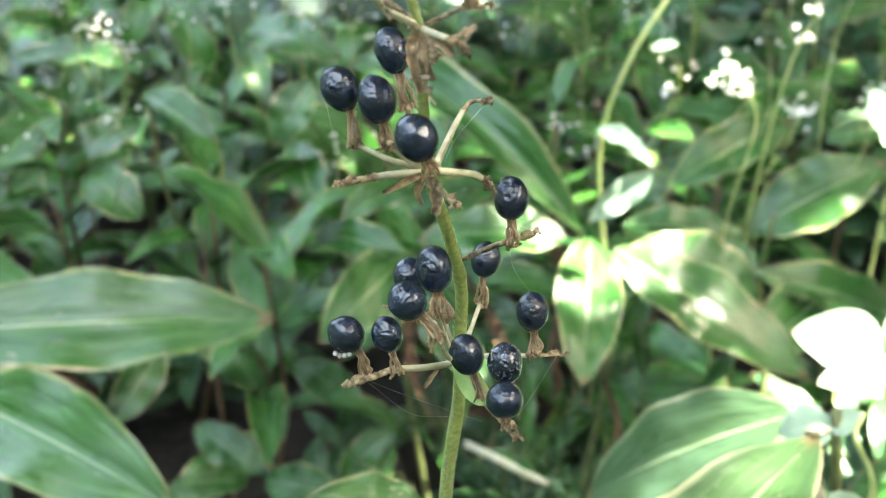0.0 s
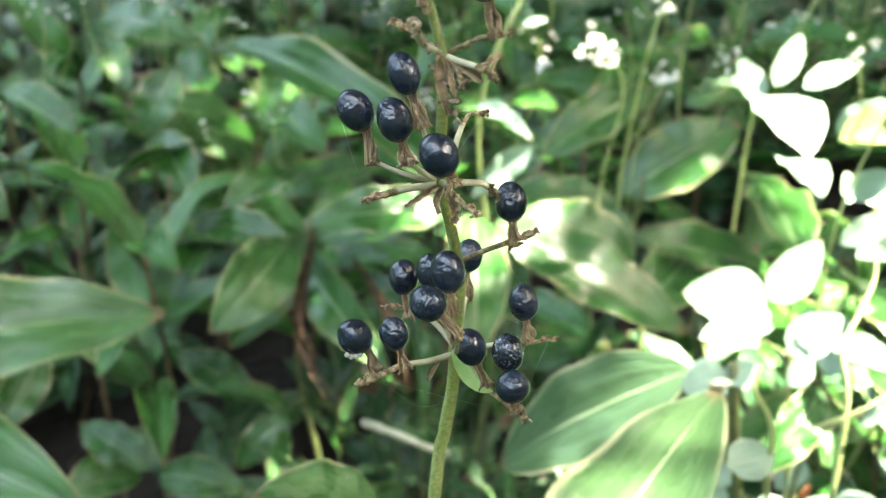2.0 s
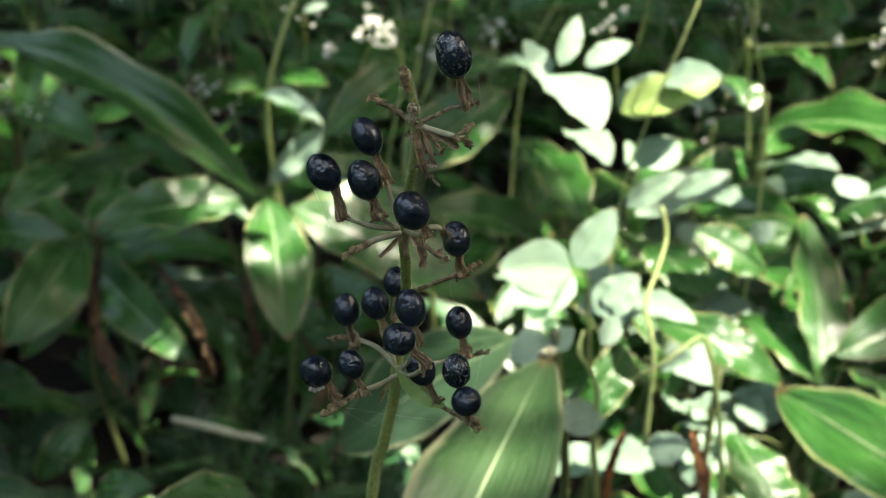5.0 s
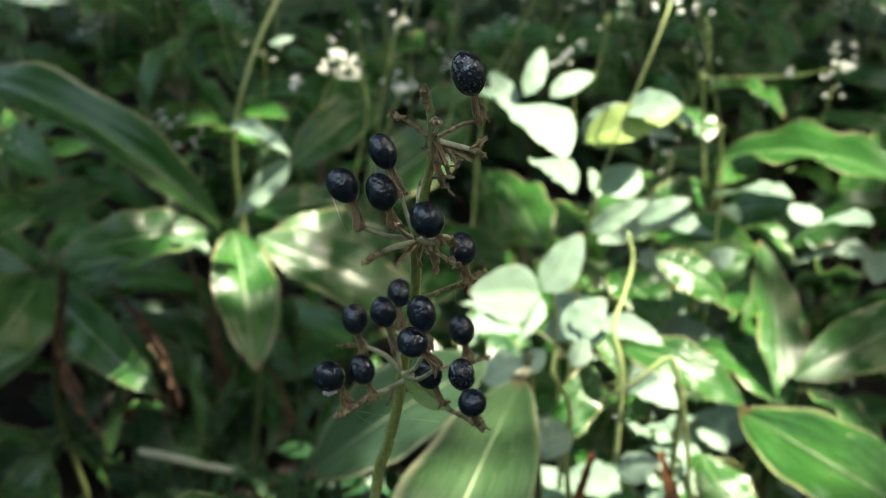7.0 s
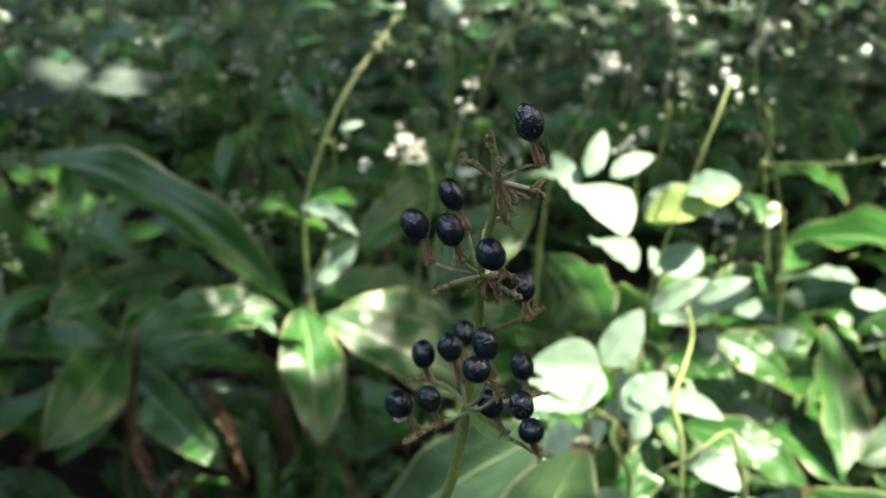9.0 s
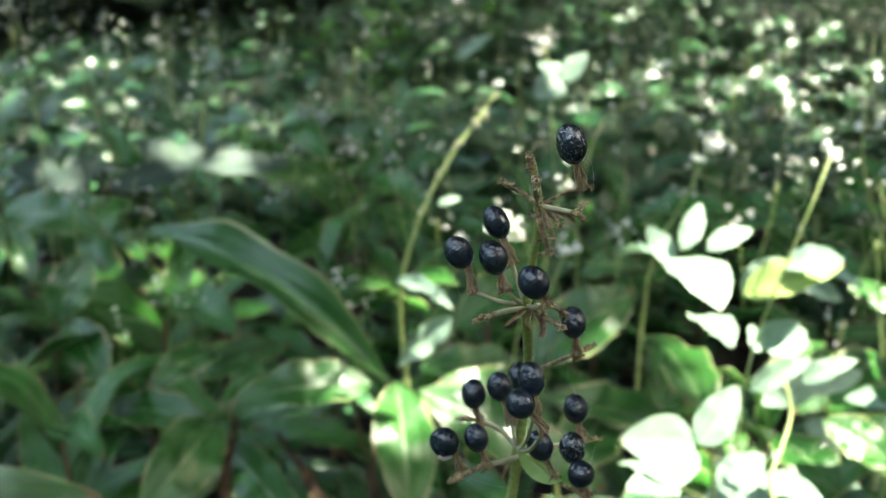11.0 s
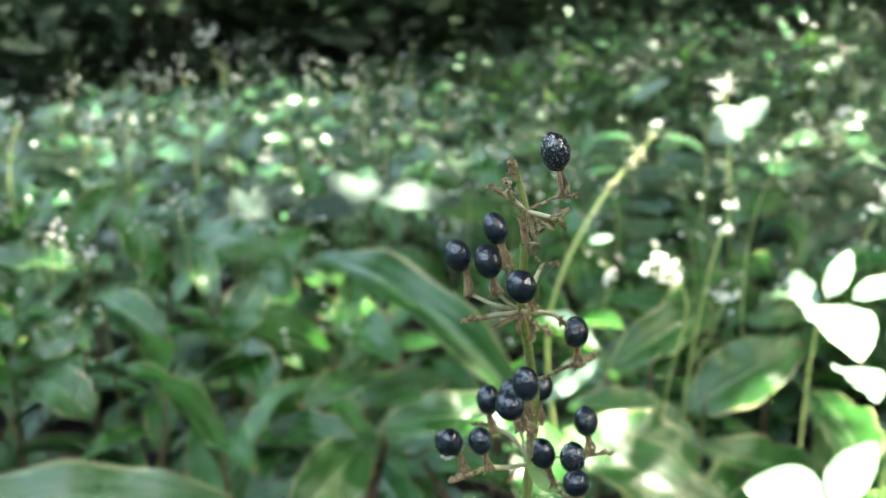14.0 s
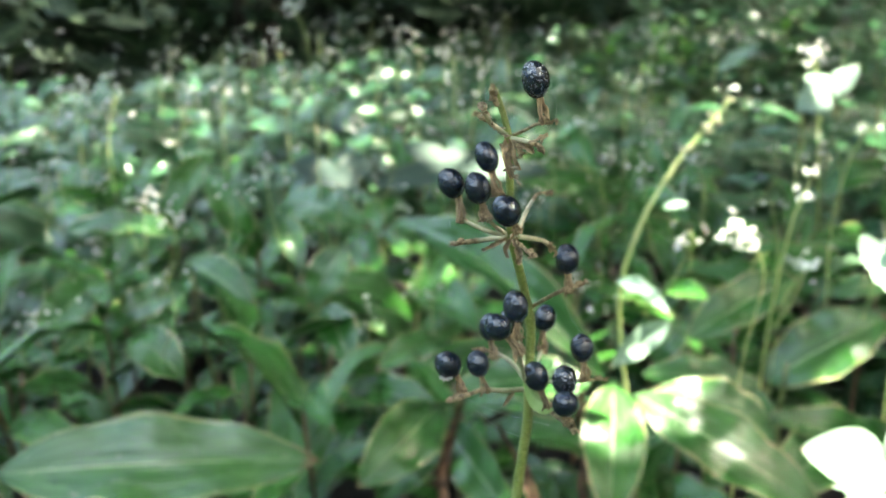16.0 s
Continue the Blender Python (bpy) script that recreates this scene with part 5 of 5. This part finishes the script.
# nearer white buds, partly added as glints among the leaves
for k in range(90):
    d, a = rng.uniform(1.35, 2.4), radians(rng.uniform(-30, 46))
    c = Vector((d * math.sin(a), d * math.cos(a), rng.uniform(0.42, 0.66)))
    tube(bs, [c, (c.x + rng.uniform(-0.02, 0.02), c.y, c.z - 0.05), (c.x + rng.uniform(-0.03, 0.03), c.y, c.z - 0.12)], 0.0006, 0.001, 4, n=2)
    for j in range(rng.choice((3, 5, 8, 12))):
        p = c + Vector((rng.gauss(0, 0.014), rng.gauss(0, 0.014), rng.gauss(0, 0.012)))
        bmesh.ops.create_icosphere(bm, subdivisions=1, radius=rng.uniform(0.0018, 0.0034), matrix=Matrix.Translation(p))
tagged(new("far_flowers", mesh_of("far_flowers", bm, PETAL)), "many small white flower heads above the leaves, some standing in for sun glints", "flowers", kind="stuff")
tagged(new("far_flower_stalks", mesh_of("far_flower_stalks", bs, FLOWER_STEM)), "thin green flower stalks above the leaves", "flower stalks", kind="stuff")

# litter on the ground
bm = bmesh.new()
for k in range(260):
    x, y = rng.uniform(-1.2, 1.8), rng.uniform(0.4, 3.0)
    if x < 0.25 and y < 1.4:
        continue
    m = pose(x, y, rng.uniform(0.02, 0.05), rng.uniform(-20, 20), rng.uniform(-20, 20), rng.uniform(0, 360)) @ Matrix.Scale(rng.uniform(0.05, 0.13), 4)
    leaf_bm(bm, m, rng.uniform(0.25, 0.5), rng.uniform(-1, 1), 0.2, 0.1, k, 2, 4)
tagged(new("leaf_litter", mesh_of("leaf_litter", bm, STRAW)), "dry brown fallen leaves on the soil", "leaf litter", kind="stuff")


# ---- the wood behind and the trees whose crowns shade the place ----
def tree(at, height, r, seed, label):
    ob = holder("tree", at, label, "tree", "trees")
    rr = random.Random(seed)
    x, y, z = at
    top = (x + rr.uniform(-0.4, 0.4), y + rr.uniform(-0.4, 0.4), height)
    child("trunk", mesh_of("trunk", tube(bmesh.new(), [at, (x + 0.1, y, height * 0.3), (x, y + 0.1, height * 0.65), top], r, r * 0.35, 12, 0.08, rr, 5), BARK), ob, Matrix.Identity(4))
    for k in range(5):
        a = rr.uniform(0, 6.28)
        h0 = height * rr.uniform(0.45, 0.85)
        e = (x + 1.6 * math.cos(a), y + 1.6 * math.sin(a), h0 + 1.0)
        child("limb", mesh_of("limb", tube(bmesh.new(), [(x, y, h0), ((x + e[0]) / 2, (y + e[1]) / 2, h0 + 0.7), e], r * 0.4, r * 0.1, 8), BARK), ob, Matrix.Identity(4))
    return ob


def quad_leaf(bm, c, size, rng):
    a = Vector((rng.gauss(0, 1), rng.gauss(0, 1), rng.gauss(0, 0.5))).normalized()
    b = a.cross(Vector((rng.gauss(0, 1), rng.gauss(0, 1), rng.gauss(0, 1)))).normalized()
    uv = bm.loops.layers.uv.verify()
    f = bm.faces.new([bm.verts.new(c + q) for q in (-a * size, b * size * 0.45 - a * size * 0.1, a * size, -b * size * 0.45 - a * size * 0.1)])
    for l, q in zip(f.loops, ((0.5, 0), (0.85, 0.5), (0.5, 0.9), (0.15, 0.5))):
        l[uv].uv = q


# openings in the crowns: where the sun reaches the plants, x, y, radius at 0.55 m height
SUN_PATCH = [(0.35, 0.62, 0.63, 0.11), (0.38, 0.64, 0.72, 0.14), (0.45, 0.53, 0.52, 0.10), (0.30, 0.52, 0.60, 0.05), (0.52, 0.66, 0.45, 0.06), (0.195, 0.47, 0.65, -0.01),
             (0.79, 0.87, 0.66, 0.12), (0.29, 0.875, 0.46, -0.005), (0.14, 0.52, 0.59, 0.0), (0.115, 0.53, 0.56, -0.006), (0.08, 0.33, 0.665, 0.002), (0.115, 0.37, 0.666, -0.004), (0.15, 0.41, 0.667, 0.0)]
FLECKS = [(0.70, 1.00, 0.50, 0.20), (0.82, 1.08, 0.45, 0.16), (0.28, 1.055, 0.66, 0.025), (0.345, 1.035, 0.72, 0.015), (0.21, 0.99, 0.765, 0.0), (0.58, 1.16, 0.71, 0.015), (0.55, 1.67, 0.75, 0.06),
          (0.386, 1.147, 0.60, -0.01), (0.62, 1.15, 0.42, 0.12), (-0.29, 1.81, 0.86, -0.02), (0.20, 0.97, 0.49, -0.006), (0.25, 0.945, 0.465, -0.01), (0.31, 0.915, 0.435, -0.012), (0.14, 0.96, 0.505, -0.014), (0.13, 0.90, 0.48, -0.021),
          (-0.02, 1.89, 0.59, 0.008), (-0.11, 1.90, 0.59, 0.0), (0.08, 1.87, 0.60, 0.0), (-0.24, 1.96, 0.56, 0.006), (-0.31, 1.96, 0.56, 0.0),
          (0.16, 0.945, 0.63, -0.005), (0.16, 0.93, 0.59, -0.012)]
GAPS = [(x - (z - 0.55) * SUN_DIR.x / SUN_DIR.z, y - (z - 0.55) * SUN_DIR.y / SUN_DIR.z, r) for x, y, z, r in SUN_PATCH + FLECKS]
for k in range(90):
    d, a = rng.uniform(1.45, 3.4), radians(rng.uniform(-34, 24))
    GAPS.append((d * math.sin(a), d * math.cos(a), rng.uniform(-0.014, 0.006)))
for k in range(16):
    d, a = 3.4 + 5.0 * rng.random(), radians(rng.uniform(-36, 48))
    GAPS.append((d * math.sin(a), d * math.cos(a), rng.uniform(-0.03, 0.005) + 0.005 * d))
SITES = [(8.6, 6.8, 9), (4.2, 10.5, 6), (0.8, 11.0, 11), (-1.05, 5.75, 8), (-3.3, 5.6, 8), (-7.0, 1.0, 7), (-5.0, -5.5, 5.5), (1.0, -7.5, 5), (6.0, -4.5, 5.5)]
trees = [tree((x, y, 0), h, 0.17, 60 + i, "tall dark-barked tree at the edge of the clearing") for i, (x, y, h) in enumerate(SITES)]
crowns = [bmesh.new() for _ in trees]
rng = random.Random(8)
grid = {}
for gx, gy, gr in GAPS:
    gr += 0.05
    for i in range(int((gx - gr - 0.1) // 0.5), int((gx + gr + 0.1) // 0.5) + 1):
        for j in range(int((gy - gr - 0.1) // 0.5), int((gy + gr + 0.1) // 0.5) + 1):
            grid.setdefault((i, j), []).append((gx, gy, gr))
# the wide openings between the crowns, as slopes from the middle of the clearing: x, y, half widths
OPEN_SKY = [(-0.62, -0.8, 0.55, 0.58), (-0.75, 1.1, 0.5, 0.8), (1.75, 0.9, 0.28, 0.34)]


def open_sky(c):
    """Whether a place in the crowns lies in a wide opening, with ragged edges."""
    u, v = (c.x - 0.1) / (c.z - 0.5), (c.y - 1.3) / (c.z - 0.5)
    ragged = 1 + 0.45 * noise.noise(Vector((c.x * 1.3, c.y * 1.3, 7.0)))
    return any(((u - a) / p) ** 2 + ((v - b) / q) ** 2 < ragged for a, b, p, q in OPEN_SKY)


def crown_leaf(gx, gy, z, size, margin):
    """A leaf of the crown that shades the place (gx, gy), unless the sun or the sky shows there."""
    c = Vector((gx, gy, 0.55)) + SUN_DIR * ((z - 0.55) / SUN_DIR.z)
    if open_sky(c) or any((gx - a) ** 2 + (gy - b) ** 2 < (r + margin) ** 2 for a, b, r in grid.get((int(gx // 0.5), int(gy // 0.5)), ())):
        return
    i = min(range(len(SITES)), key=lambda q: (c.x - SITES[q][0]) ** 2 + (c.y - SITES[q][1]) ** 2)
    quad_leaf(crowns[i], c, size, rng)


def thin(gx, gy):
    """How thin the crowns are over the far part of the field."""
    f = smooth((math.hypot(gx, gy) - 2.3) / 1.5)
    return f * max(0.0, min(0.6, 0.27 + 0.5 * noise.noise(Vector((gx * 0.7, gy * 0.7, 11.0)))))


for k in range(96000):
    gx, gy = (rng.uniform(-5, 6), rng.uniform(-0.8, 10)) if k < 72000 else (rng.uniform(-1.3, 1.5), rng.uniform(-0.2, 2.9))
    if rng.random() > thin(gx, gy):
        crown_leaf(gx, gy, rng.uniform(3.6, 5.0), rng.uniform(0.06, 0.09), 0.0)
for k in range(34000):
    gx, gy = rng.uniform(-6, 7), rng.uniform(-1.0, 10)
    if rng.random() > 1.4 * thin(gx, gy):
        crown_leaf(gx, gy, rng.uniform(5.1, 6.4), rng.uniform(0.12, 0.18), 0.06)
for k in range(16000):
    gx, gy = rng.uniform(-7, 6), rng.uniform(-7, -0.8)
    if noise.noise(Vector((gx * 0.5, gy * 0.5, 3.0))) < 0.2:
        crown_leaf(gx, gy, rng.uniform(3.6, 5.0), rng.uniform(0.1, 0.17), 0.0)
for k in range(16000):
    gx, gy, z = rng.uniform(-9, 11), rng.uniform(7.5, 19), rng.uniform(4.0, 6.5)
    c = Vector((gx, gy, 0.55)) + SUN_DIR * ((z - 0.55) / SUN_DIR.z)
    quad_leaf(crowns[1 + k % 3], c, rng.uniform(0.15, 0.25), rng)
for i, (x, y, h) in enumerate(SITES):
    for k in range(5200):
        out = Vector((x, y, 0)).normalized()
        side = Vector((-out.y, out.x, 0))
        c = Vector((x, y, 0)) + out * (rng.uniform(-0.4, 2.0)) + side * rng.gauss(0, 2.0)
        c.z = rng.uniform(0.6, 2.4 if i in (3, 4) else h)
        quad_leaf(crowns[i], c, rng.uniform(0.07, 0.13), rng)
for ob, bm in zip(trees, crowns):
    child("crown", mesh_of("crown", bm, SHADED_TREE_LEAF), ob, Matrix.Identity(4))
# shrubs under the trees; their near-black colour stands in for the shade there
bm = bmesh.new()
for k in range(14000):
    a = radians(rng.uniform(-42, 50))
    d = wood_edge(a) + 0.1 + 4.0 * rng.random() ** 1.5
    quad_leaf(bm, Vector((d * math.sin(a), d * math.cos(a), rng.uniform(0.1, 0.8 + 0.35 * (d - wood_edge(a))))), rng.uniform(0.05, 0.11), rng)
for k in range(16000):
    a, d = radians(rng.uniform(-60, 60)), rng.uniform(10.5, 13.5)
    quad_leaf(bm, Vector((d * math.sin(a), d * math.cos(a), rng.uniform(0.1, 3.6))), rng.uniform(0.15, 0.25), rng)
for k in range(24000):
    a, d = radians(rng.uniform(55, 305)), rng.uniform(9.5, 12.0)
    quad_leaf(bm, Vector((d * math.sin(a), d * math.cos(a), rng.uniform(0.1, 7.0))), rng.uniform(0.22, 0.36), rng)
tagged(new("far_shrubs", mesh_of("far_shrubs", bm, SHADED_TREE_LEAF)), "shrubs at the edge of the wood, coloured near-black for its shade", "shrubs", kind="stuff")
